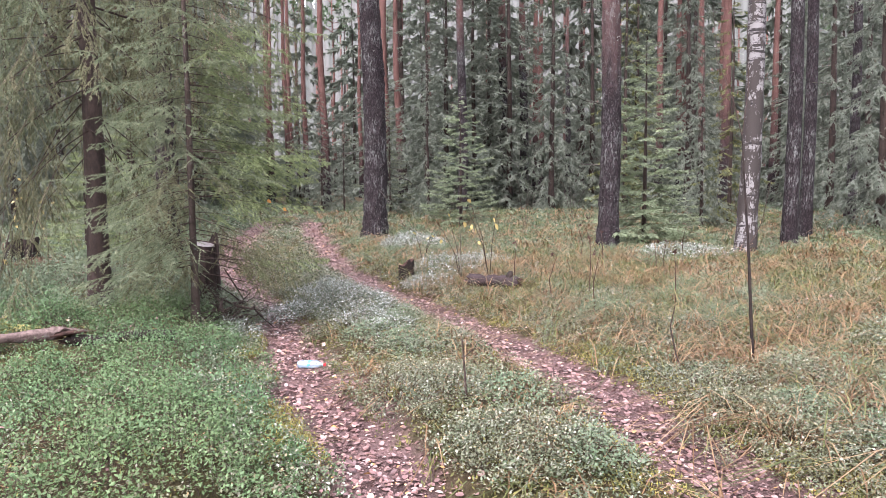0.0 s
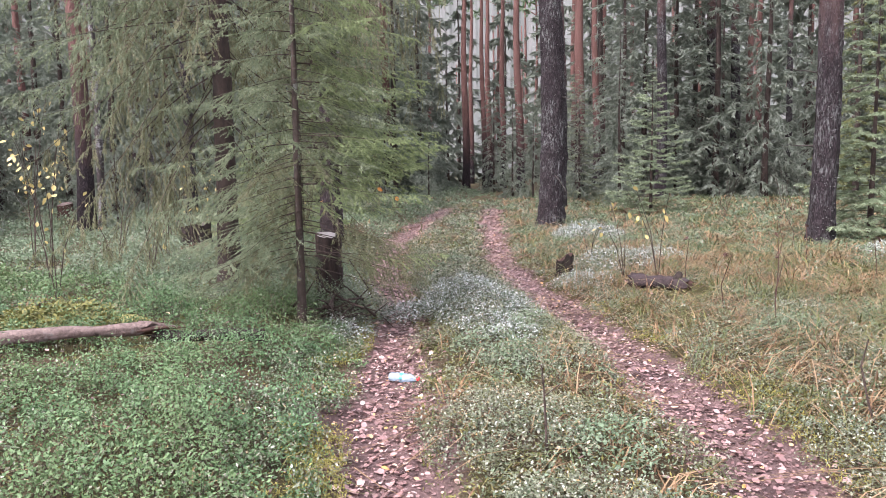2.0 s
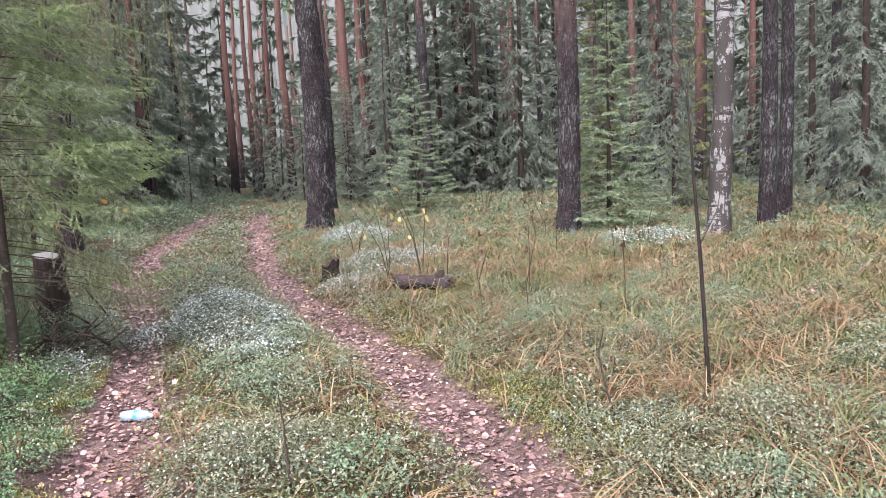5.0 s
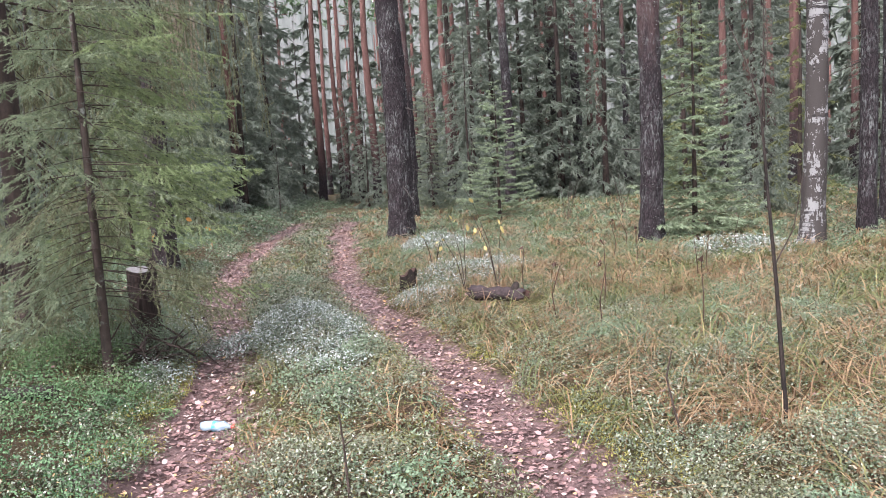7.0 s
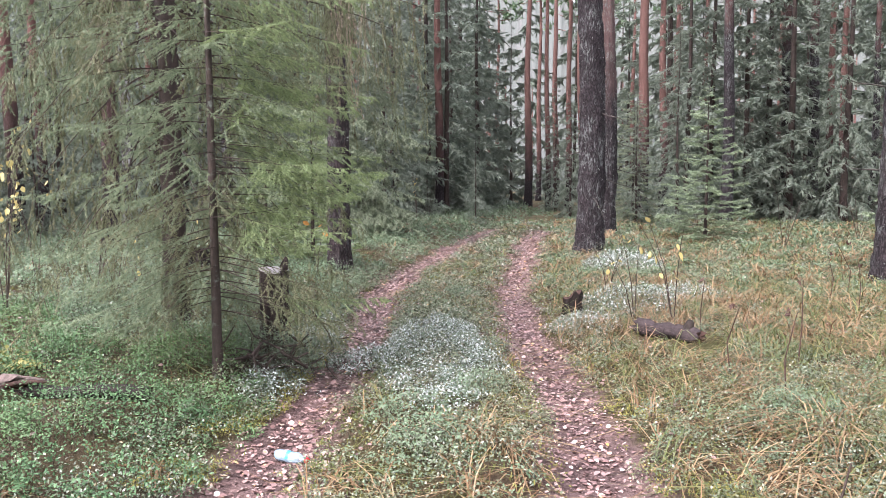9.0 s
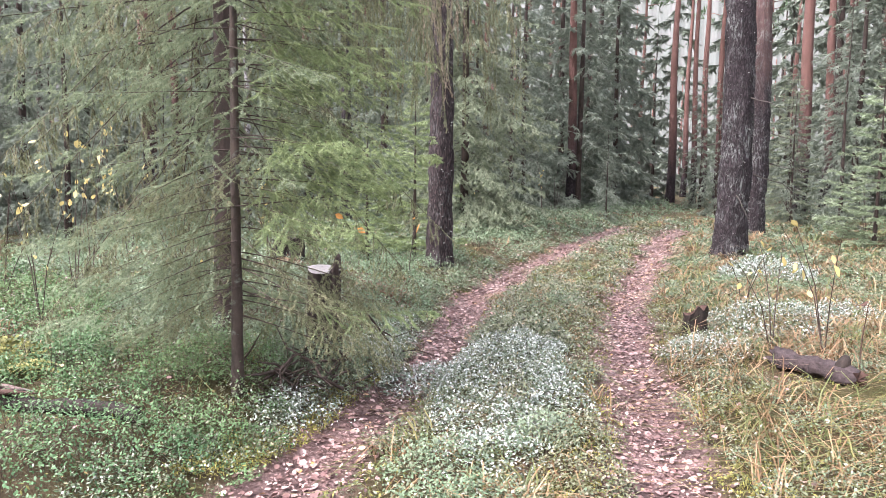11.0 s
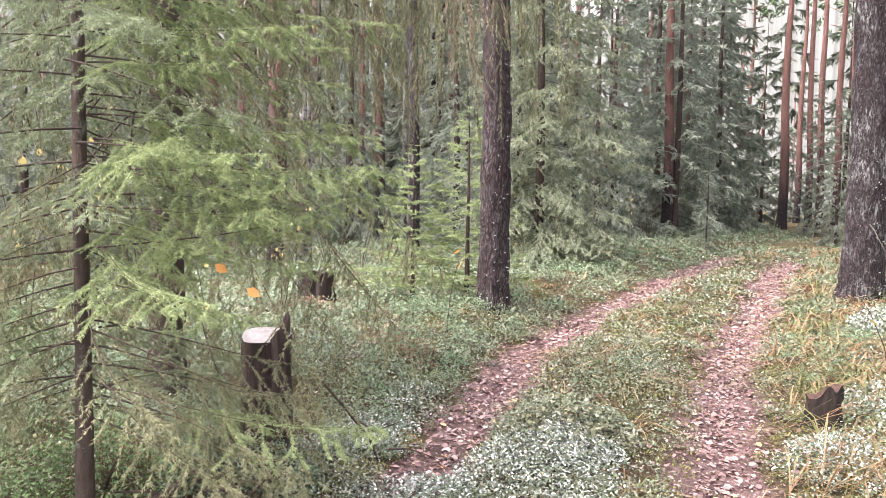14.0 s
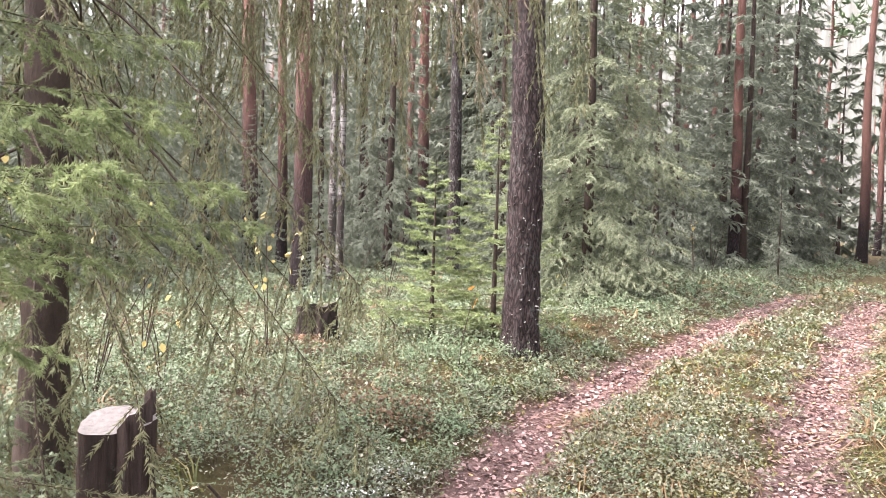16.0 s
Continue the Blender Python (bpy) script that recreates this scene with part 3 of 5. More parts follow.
def pine_tree(name, x, y, dia, mat, label, seed, H=22, lean=(0, 0), fine=False, stubs=(), crown=True, group="pine trunks"):
    rng = np.random.default_rng(seed)
    t = thing(name, pose(x, y, h1(x, y)), label, "pine", group)
    if fine:
        b = trunk_blocks(H, dia / 2, 40, 150, lean, rough=dia * 0.085, flare=0.3)
    else:
        b = trunk_blocks(H, dia / 2, 10, 12, lean, flare=0.2)
    part("trunk", mesh_of("trunk", b, [mat], True), t)
    if crown:
        part("crown", PINE_CROWNS[seed % 3], t, at=Matrix.Translation((lean[0] * H, lean[1] * H, 0)) @ Matrix.Rotation(seed * 1.3, 4, "Z") @ Matrix.Diagonal((1, 1, H / 22, 1)))
    if fine:
        k = 520
        z = 0.15 + 6.5 * rng.random(k) ** 1.2
        a = rng.normal(size=k) * 0.5 + rng.choice([0.4, 2.2, 4.0, 5.3], k)
        rr = dia / 2 * (1 - 0.94 * (z / H) ** 1.1 * 0.9) * (1 + 0.3 * np.exp(-z / 0.22)) + dia * 0.02
        wv = dia / 8
        c = np.stack([lean[0] * z + wv * np.sin(z * 0.6) + rr * np.cos(a), lean[1] * z + wv * np.cos(z * 0.5) - wv + rr * np.sin(a), z], -1)
        out = np.stack([np.cos(a), np.sin(a), 0 * a], -1)
        sd = np.stack([-np.sin(a), np.cos(a), 0 * a], -1)
        q = rng.uniform(0.012, 0.034, k)[:, None]
        tilt = rng.normal(size=(k, 1))
        lv = np.stack([c, c + out * q * 0.7 + sd * q * 0.6 * np.cos(tilt) + [0, 0, 0.012], c + out * q * 1.3 + sd * q * 0.2 * tilt + [0, 0, -0.006], c + out * q * 0.5 - sd * q * 0.6], 1).reshape(-1, 3)
        tagged(part("lichen", mesh_of("lichen", [(lv, np.arange(4 * k).reshape(-1, 4), 0)], [M["lichen"]]), t, "pale grey lichen flakes"), kind="stuff")
    for z, az, L, dz in stubs:
        p = np.array([[0, 0, 0], [0.35, 0.03, dz * 0.3], [0.7, -0.02, dz * 0.5], [1, 0.05, dz]]) * L
        p[:, 0] += dia * 0.4
        me = mesh_of("dead_branch", tube_blocks(p, [0.014, 0.011, 0.008, 0.003], 5), [M["greywood"]])
        part("dead_branch", me, t, "broken grey dead branch", Matrix.Translation((lean[0] * z, lean[1] * z, z)) @ Matrix.Rotation(radians(az), 4, "Z"))
    return t


# ---------- the trees that stand nearest ----------
thin_spruce = spruce_detailed("young_spruce", -2.35, 6.8, 6.0, 1.45, 0.5, 120, 3, "slender young spruce with sparse drooping boughs beside the rut", M["needle_near"], 0.034, M["bark_spruce_lichen"], clear=(306, 34, 1.9),
                              gap=0.05, per_m=780, nl=0.0165, nw=0.003, droop=0.2, hang=0.4, bare=0.05, side=0.32)
big_spruce = spruce_detailed("old_spruce", -3.8, 7.89, 12, 2.9, 1.7, 112, 5, "tall old spruce with bare brown trunk and long hanging boughs", M["needle_grey"], 0.11, M["bark_spruce"], clear=(312, 32, 3.3), low=0.7,
                             gap=0.075, per_m=230, nl=0.026, nw=0.0068, droop=0.45, hang=1.3, bare=0.22, fan=0.55)

for x, y, z in ((-1.59, 7.07, 1.22), (-1.72, 7.02, 1.3)):
    lf = new("leaf", mesh_of("leaf", [(np.array([[0, 0, 0], [0.35, 0.32, 0.03], [0.7, 0.26, 0.0], [1.0, 0, -0.06], [0.7, -0.26, 0.0], [0.35, -0.32, 0.03]]) * 0.055, np.array([[0, 1, 2, 3], [0, 3, 4, 5]]), 0)], [M["orange_leaf"]]))
    lf.parent = thin_spruce
    lf.matrix_basis = Matrix.Translation((x + 2.35, y - 6.8, z - h1(-2.35, 6.8))) @ Euler((1.2, 0.5, 0.6)).to_matrix().to_4x4()
    tagged(lf, "orange leaf caught in a bough")

g = np.random.default_rng(54)
fresh = [mesh_of("bough", bough(l, g, gap=0.042, per_m=1100, nl=0.0155, nw=0.0029, droop=0.14, hang=0.45, bare=0.1, side=0.34), [M["needle_fresh"], M["twig"]]) for l in (1.1, 1.25)]
fresh_low = [mesh_of("bough", bough(l, g, gap=0.036, per_m=1100, nl=0.0155, nw=0.0029, droop=0.1, hang=0.45, bare=0.3, side=0.34), [M["needle_fresh"], M["twig"]]) for l in (1.1, 1.25)]
for k, (z, az, tilt) in enumerate([(2.45, 64, 0.0), (2.2, 48, 0.0), (1.95, 70, -0.05), (1.55, 45, 0.0), (2.8, 80, 0.0), (2.65, 55, 0.05), (1.75, 62, 0.0), (1.4, 62, -0.05), (1.35, 10, -0.05), (2.3, 92, 0.0), (1.6, 352, 0.0), (0.62, 30, 0.0), (2.05, 20, 0.0), (1.5, 26, -0.05), (2.5, 340, 0.0), (2.75, 10, 0.0)]):
    part("bough", (fresh if z > 1.7 else fresh_low)[k % 2], thin_spruce, "fresh light green bough", Matrix.Translation((0, 0, z)) @ Matrix.Rotation(radians(az), 4, "Z") @ Matrix.Rotation(tilt, 4, "Y"))
for k, (z, az, tilt) in enumerate([(1.3, 12, 0.0), (1.25, 28, 0.0), (1.5, 18, 0.0), (1.72, 33, 0.0), (1.92, 16, 0.0), (2.05, 38, 0.0), (1.35, 42, -0.05), (1.62, 3, 0.0), (1.05, 20, 0.0), (1.8, 58, 0.0), (2.2, 26, 0.0), (1.2, 355, 0.0), (2.35, 8, 0.0)]):
    part("bough", fresh[k % 2], thin_spruce, "fresh light green bough", Matrix.Translation((0, 0, z)) @ Matrix.Rotation(radians(az), 4, "Z") @ Matrix.Rotation(tilt, 4, "Y") @ Matrix.Scale(0.8 + 0.06 * (k % 4), 4))
# one long low bough reaches over the rut
reach_bough = mesh_of("bough", bough(1.15, g, gap=0.045, per_m=1100, nl=0.0155, nw=0.0029, droop=-0.02, hang=0.3, bare=0.6, side=0.28), [M["needle_fresh"], M["twig"]])
part("bough", reach_bough, thin_spruce, "long bough with a fresh green tip", Matrix.Translation((0, 0, 1.18)) @ Matrix.Rotation(radians(23), 4, "Z") @ Matrix.Rotation(-0.1, 4, "Y"))
dry = [mesh_of("dry_bough", bough(l, g, gap=0.055, per_m=480, nl=0.017, nw=0.0032, droop=0.3, hang=0.7, bare=0.08, r0=0.0036), [M["needle_grey"], M["twig"]]) for l in (0.8, 1.1)]
for k in range(16):
    az = radians(125 + (k * 71) % 155) if k < 14 else radians(120 + (k * 97) % 290)
    part("dry_bough", dry[k % 2], thin_spruce, "half-bare greyish lower bough", Matrix.Translation((0, 0, 0.55 + 0.07 * k)) @ Matrix.Rotation(az, 4, "Z") @ Matrix.Rotation(0.1, 4, "Y"))
dry_low = mesh_of("dry_bough", bough(1.1, g, gap=0.045, per_m=520, nl=0.017, nw=0.0033, droop=0.25, hang=0.7, bare=0.25, r0=0.0045), [M["needle_grey"], M["twig"]])
for k, (z, az) in enumerate([(0.8, 12), (0.5, 35), (1.0, 350), (0.86, 32), (0.8, 50), (0.72, 5), (0.9, 64), (0.66, 24), (0.6, 48), (0.72, 78)]):
    part("dry_bough", dry_low, thin_spruce, "half-bare greyish lower bough", Matrix.Translation((0, 0, z)) @ Matrix.Rotation(radians(az), 4, "Z") @ Matrix.Rotation(0.08, 4, "Y"))
green = [mesh_of("bough", bough(l, g, gap=0.07, per_m=260, nl=0.026, nw=0.0066, droop=0.35, hang=0.8, bare=0.2, fan=0.6), [M["needle_near"], M["twig"]]) for l in (2.2, 2.6)]
for k in range(26):
    part("bough", green[k % 2], big_spruce, "", Matrix.Translation((0, 0, 2.3 + 0.1 * k)) @ Matrix.Rotation(radians(140 + (k * 53) % 150), 4, "Z") @ Matrix.Rotation(-0.05 + 0.02 * (k % 5), 4, "Y"))


def hanging_bough(rng, L, n, lo, hi, per_m=210, nl=0.034, nw=0.011, start=0.6):
    """a level branch along +x with long strands hanging from its outer part"""
    ax = np.array([[0, 0, 0], [0.4 * L, 0.05, 0.02], [0.8 * L, 0.02, -0.1], [L, 0, -0.22]])
    w = tube(ax, [0.014, 0.011, 0.007, 0.003], 5, cap=False)
    u = np.sort(rng.uniform(start, 1.0, n))
    p0 = np.stack([np.interp(u, [0, 0.4, 0.8, 1], ax[:, k]) for k in range(3)], -1) + rng.normal(size=(n, 3)) * [0.02, 0.05, 0.02]
    d = np.stack([rng.normal(size=n) * 0.1 + 0.05, rng.normal(size=n) * 0.12, -np.ones(n)], -1)
    d /= np.linalg.norm(d, axis=1)[:, None]
    ln = rng.uniform(lo, hi, n)
    k = np.repeat(np.arange(n), 5)
    t = rng.uniform(0.15, 0.9, len(k))
    q0 = p0[k] + d[k] * (ln[k] * t)[:, None]
    d2 = d[k] + rng.normal(size=(len(k), 3)) * 0.3
    d2 /= np.linalg.norm(d2, axis=1)[:, None]
    P, D, N = np.concatenate([p0, q0]), np.concatenate([d, d2]), np.concatenate([ln, rng.uniform(0.12, 0.3, len(k))])
    side = np.cross(D, [0.3, 0.9, 0.1])
    side /= np.linalg.norm(side, axis=1)[:, None]
    tv = np.stack([P - side * 0.002, P + side * 0.002, P + D * N[:, None]], 1).reshape(-1, 3)
    nv, nf = needles(P, D, N, per_m, nl, nw, rng, 1.0, fan=0.45)
    return [(w[0], w[1], 1), (tv, np.arange(len(tv)).reshape(-1, 3), 1), (nv, nf, 0)]


g = np.random.default_rng(55)
dead = mesh_of("dead_bough", hanging_bough(g, 2.35, 18, 0.7, 1.55, 260, 0.026, 0.0075, start=0.8), [M["needle_dead"], M["twig"]])
part("dead_bough", dead, big_spruce, "hanging pale straw-coloured dead bough", Matrix.Translation((0, 0, 3.75)) @ Matrix.Rotation(radians(69), 4, "Z"))
curtain = [mesh_of("hanging_bough", hanging_bough(g, 2.6, 24, 0.5, 1.5, 220, 0.026, 0.0062, 0.25), [M["needle_grey"], M["twig"]]) for _ in range(2)]
for k, (z, az) in enumerate([(3.9, 100), (3.6, 125), (4.1, 150), (3.7, 85), (3.4, 165), (4.3, 112), (4.0, 60), (4.4, 40), (3.35, 62), (3.15, 78), (3.45, 46), (3.05, 98), (3.25, 118)]):
    part("hanging_bough", curtain[k % 2], big_spruce, "grey-green strands hanging from an old bough", Matrix.Translation((0, 0, z)) @ Matrix.Rotation(radians(az), 4, "Z"))

OLD = "old pine with thick grey lichened bark"
pine_tree("pine", -2.11, 17.75, 0.55, M["bark_pine"], OLD + " at the bend", 1, fine=True, stubs=[(1.6, 20, 0.9, -0.5), (2.1, 200, 0.7, -0.3), (2.9, 330, 0.8, -0.4), (1.2, 300, 0.7, -0.6)])
pine_tree("pine", -2.68, 22.2, 0.46, M["bark_pine_mid"], OLD + " behind another pine", 2, fine=True, stubs=[(1.8, 10, 0.9, -0.4), (2.5, 350, 0.8, -0.5)])
pine_tree("pine", 2.94, 15.1, 0.4, M["bark_pine_mid"], OLD + " among grass", 3, fine=True, stubs=[(2.5, 20, 0.8, 0.5), (2.9, 200, 0.5, 0.2), (3.6, 0, 0.6, 0.5), (4.0, 30, 0.5, 0.8), (1.7, 160, 0.4, 0.1)])
pine_tree("pine", -5.09, 12.84, 0.36, M["bark_pine_plain"], "straight pine with rough grey-brown bark by the rut", 4, fine=True, stubs=[(4.3, 200, 0.3, 0.2)])

# pines farther in
RED = "tall straight pine with orange-red upper bark"
for i, (x, y, d) in enumerate([(-11.5, 43.2, 0.46), (-15.3, 57.8, 0.42), (-12.4, 52.4, 0.45), (-15.1, 66.1, 0.45), (-3.8, 34.8, 0.5), (-3.46, 38.9, 0.42), (4.2, 42.2, 0.36), (8.16, 23.9, 0.3), (9.6, 30.8, 0.32),
                               (10.3, 36.8, 0.34), (8.2, 32.2, 0.34), (-7.46, 39.5, 0.46), (-10.65, 49.0, 0.4), (3.2, 35.0, 0.3), (-10.8, 44.9, 0.33), (-10.76, 29.3, 0.36), (-20.5, 43.5, 0.5), (-15.74, 20.66, 0.34),
                               (-17.6, 16.3, 0.42), (-11.7, 14.2, 0.36), (-18.2, 17.6, 0.3), (-5.6, 46, 0.4), (-4.6, 52, 0.42), (-2.2, 47, 0.36), (-8.6, 60, 0.42), (-6.2, 68, 0.45), (1.6, 52, 0.36), (12.6, 44, 0.4), (14.5, 36, 0.36),
                               (-22.5, 52, 0.4), (-26, 46, 0.42), (-19.5, 60, 0.4), (-24, 33, 0.36), (-27, 27, 0.38), (-21, 24.5, 0.3), (6.6, 50, 0.38), (-13.4, 75, 0.42), (-17.8, 34.5, 0.32)]):
    pine_tree("pine", x, y, d, M["bark_pine_red"], RED, 20 + i, H=21 + (i * 7) % 5, lean=(0.012 * math.sin(i * 2.1), 0.01 * math.cos(i * 3.7)), group="red pines of the stand")
DARK = "dark grey-barked conifer trunk in the stand"
for i, (x, y, d) in enumerate([(-0.1, 29.1, 0.42), (1.7, 33.5, 0.5), (2.65, 34.5, 0.46), (6.45, 14.9, 0.29), (7.6, 16.8, 0.28), (-12.25, 18.6, 0.3), (5.0, 37, 0.3), (11.2, 22, 0.3)]):
    pine_tree("pine", x, y, d, M["bark_pine"], DARK, 70 + i, H=20, stubs=[(2.0 + i * 0.3, 40 * i, 0.7, -0.3), (3.4, 150 + 30 * i, 0.8, -0.2)], group="dark trunks of the stand")


def birch_tree(x, y, dia, seed, label, H=16):
    rng = np.random.default_rng(seed)
    t = thing("birch", pose(x, y, h1(x, y)), label, "birch")
    part("trunk", mesh_of("trunk", trunk_blocks(H, dia / 2, 20, 60, (0.012, 0), rough=dia * 0.05), [M["birch"]], True), t)
    b = []
    for k in range(16):
        z, a = H * rng.uniform(0.5, 0.97), rng.uniform(0, 6.28)
        L = 1.6 * (1.2 - z / H)
        p = np.array([[0, 0, 0], [0.5, 0, 0.45], [1, 0, 0.6]]) * L * 1.4
        v, f, _ = tube(p @ rotz(a).T + [0.012 * z, 0, z], [0.03, 0.018, 0.004], 4, cap=False)
        b.append((v, f, 0))
    part("crown", mesh_of("crown", b, [M["twig"]]), t, "bare dark birch branches")
    return t


birch_tree(5.2, 13.8, 0.36, 1, "old birch with black-cracked white bark")
birch_tree(-13.64, 16.4, 0.17, 2, "slim birch with greyish white bark")
birch_tree(-17.4, 23.3, 0.22, 3, "slim white birch among spruces")
birch_tree(-12.2, 15.2, 0.17, 4, "slim white birch behind the undergrowth")

# spruces of middle distance
MID = dict(gap=0.085, per_m=120, nl=0.07, nw=0.02, seg=5, ring=3, fan=0.5)
spruce_tree("spruce", -8.16, 18.15, 13, 2.5, 0.5, 210, 11, "dense grey-green spruce with drooping boughs beside the track", M["needle_pale"], r0=0.1, droop=0.3, hang=0.6, gap=0.085, per_m=150, nl=0.07, nw=0.017, seg=5, ring=3, fan=0.5)
spruce_tree("spruce", -12.9, 32.8, 17, 2.9, 0.3, 220, 41, "tall dense dark green spruce at the bend", M["needle_dark"], r0=0.14, droop=0.35, hang=0.8, gap=0.13, per_m=70, nl=0.14, nw=0.032, seg=4, ring=3, twigs=False, fan=0.5)
spruce_tree("spruce", -12.0, 36.6, 16, 2.4, 0.3, 180, 42, "tall dense dark green spruce behind another", M["needle_dark"], r0=0.13, droop=0.35, hang=0.8, gap=0.13, per_m=70, nl=0.14, nw=0.032, seg=4, ring=3, twigs=False, fan=0.5)
spruce_tree("young_spruce", -0.08, 21.0, 3.7, 1.35, 0.2, 84, 12, "small light green young spruce in the clearing", M["needle_young"], droop=0.05, hang=0.15, low=0.1, **MID)
spruce_tree("young_spruce", -2.9, 27.5, 4.6, 1.3, 0.2, 84, 43, "small grey-green young spruce behind the pines", M["needle_pale"], droop=0.1, hang=0.2, low=0.15, **MID)
spruce_tree("young_spruce", 3.85, 15.9, 4.5, 1.35, 0.15, 110, 13, "bushy young spruce beside a pine", M["needle_young"], droop=0.08, hang=0.2, low=0.12, **MID)
spruce_tree("young_spruce", -6.57, 12.9, 2.2, 0.9, 0.12, 60, 14, "light green young spruce sapling in bilberry", M["needle_fresh"], gap=0.06, per_m=170, nl=0.045, nw=0.013, seg=5, ring=3, droop=0.03, hang=0.12, low=0.05)
spruce_tree("young_spruce", -5.87, 13.25, 2.75, 0.9, 0.12, 64, 15, "light green young spruce behind a pine trunk", M["needle_fresh"], gap=0.06, per_m=170, nl=0.045, nw=0.013, seg=5, ring=3, droop=0.03, hang=0.12, low=0.05)
FARN = dict(fan=0.42, gap=0.17, per_m=28, nl=0.2, nw=0.058, n_sub=1, seg=3, ring=3, twigs=False)
MIDN = dict(fan=0.42, gap=0.12, per_m=56, nl=0.125, nw=0.034, n_sub=1, seg=4, ring=3, twigs=False)
crowns = [mesh_of("crown", crown_blocks(14, 2.4, 0.5, 100, np.random.default_rng(30 + i), droop=0.36, hang=0.8, side=0.3, **FARN), [M["needle_far"], M["twig"]]) for i in range(4)]
LOWN = dict(fan=0.35, gap=0.3, per_m=13, nl=0.5, nw=0.15, n_sub=1, seg=3, ring=3, twigs=False)
crowns_low = [mesh_of("crown", crown_blocks(14, 2.3, 0.7, 54, np.random.default_rng(130 + i), droop=0.36, hang=0.7, **LOWN), [M["needle_far"], M["twig"]]) for i in range(3)]
crown_y = mesh_of("crown", crown_blocks(14, 2.3, 0.7, 70, np.random.default_rng(39), droop=0.3, hang=0.5, **MIDN), [M["needle_yellow"], M["twig"]])
crowns_mid = [mesh_of("crown", crown_blocks(14, 2.4, 0.4, 120, np.random.default_rng(33 + i), droop=0.36, hang=0.8, side=0.3, **MIDN), [M["needle_far"], M["twig"]]) for i in range(3)]
stem = mesh_of("trunk", trunk_blocks(14, 0.13, 7, 8), [M["bark_spruce"]], True)


def far_spruce(x, y, k, s, label="grey-green spruce standing among the pines", yellow=False, w=1.0):
    t = thing("spruce", pose(x, y, h1(x, y), 0, 0, (x * 77 + y * 31) % 360), label, "spruce", "spruces of the stand")
    part("trunk", stem, t, at=Matrix.Diagonal((s, s, s, 1)))
    part("crown", crown_y if yellow else (crowns_mid[k % 3] if math.hypot(x + 1, y - 5) < 25 else crowns[k % 4] if math.hypot(x + 1, y - 5) < 38 else crowns_low[k % 3]), t, at=Matrix.Diagonal((s * w, s * w, s, 1)))


for i, (x, y, s, w) in enumerate([(-13.6, 36.9, 1.05, 1), (3.46, 30, 0.95, 0.9), (-1.6, 31.2, 0.9, 0.95), (1.05, 34.2, 1.1, 0.9), (-18.4, 20.5, 0.8, 1.2), (-14.5, 26, 0.9, 1.1),
                                  (-16.5, 28, 1.0, 1.1), (-19.5, 30, 1.1, 1.0), (-23, 22, 1.0, 1.2), (-21, 15, 0.9, 1.2), (-24, 18, 1.0, 1.1), (-16, 11, 0.75, 1.2), (-19, 8.5, 0.9, 1.2), (-13.5, 8.2, 0.6, 1.2), (-12.6, 11.2, 0.5, 1.2),
                                  (7.8, 26.5, 0.9, 1), (10.2, 18.6, 0.8, 1), (12.5, 26, 1.0, 1), (12, 14.5, 0.8, 1.1), (15, 20, 1, 1), (5.6, 33.5, 1, 0.9), (9, 40, 1.1, 1), (-6.4, 33, 0.38, 1.1), (-4.9, 30, 0.3, 1.1), (-9, 40, 0.5, 1.1), (-2.7, 27, 0.34, 1.0), (-1.2, 25, 0.42, 0.9),
                                  (6.0, 19.0, 0.36, 1.1), (8.8, 14.0, 0.4, 1.2), (10.2, 12.2, 0.45, 1.2), (-7.5, 25.0, 0.2, 1.2), (-15.5, 15.3, 0.3, 1.2), (-18.6, 14.0, 0.4, 1.2), (-10.5, 13.8, 0.16, 1.3), (-12.8, 20.8, 0.8, 1.1), (-15.2, 19.0, 0.9, 1.1), (-10.4, 24.2, 0.7, 1.1), (-17.2, 12.6, 0.8, 1.2), (-13.2, 24.0, 1.0, 1.0), (-20.5, 11.2, 1.0, 1.2)]):
    far_spruce(x, y, i, s, w=w)
for i, (x, y, s, w) in enumerate([(-19.1, 39.7, 1.1, 1.2), (-20.8, 46.8, 1.2, 1.2), (-13.7, 46.6, 0.8, 1.1), (-18.2, 34.4, 0.9, 1.2), (-14, 64, 1.3, 1.1), (-17.5, 62, 1.3, 1.1), (-10, 66, 1.3, 1.1), (-21, 60, 1.3, 1.2), (-6.5, 62, 1.2, 1.2), (-3.5, 58, 1.2, 1.2), (-23, 40, 1.2, 1.2), (-26, 37, 1.2, 1.2)]):
    far_spruce(x, y, i, s, w=w)
far_spruce(5.9, 27.6, 0, 0.75, "yellowing pale green spruce", True, 1.0)
far_spruce(7.4, 21.0, 0, 0.5, "yellowing pale green young spruce", True, 1.1)
rng = np.random.default_rng(91)
k = 0
while k < 118:
    a, d = (rng.uniform(radians(48), radians(186)), rng.uniform(25, 72)) if k < 102 else (rng.uniform(radians(186), radians(408)), rng.uniform(24, 60))
    x, y = 0 + d * math.cos(a), 5 + d * math.sin(a)
    l, r = rut_offsets(x, y)
    if (-2.5 < l and r < 2.5) or (-9 < x < -4.5 and d < 45 and y > 20) or (-12.5 < x < -6 and 40 < d < 56 and rng.random() < 0.7):
        continue
    far_spruce(x, y, k, rng.uniform(0.6, 1.2) if d < 36 else rng.uniform(0.9, 1.6), w=rng.uniform(1.0, 1.35))
    k += 1
k = 0
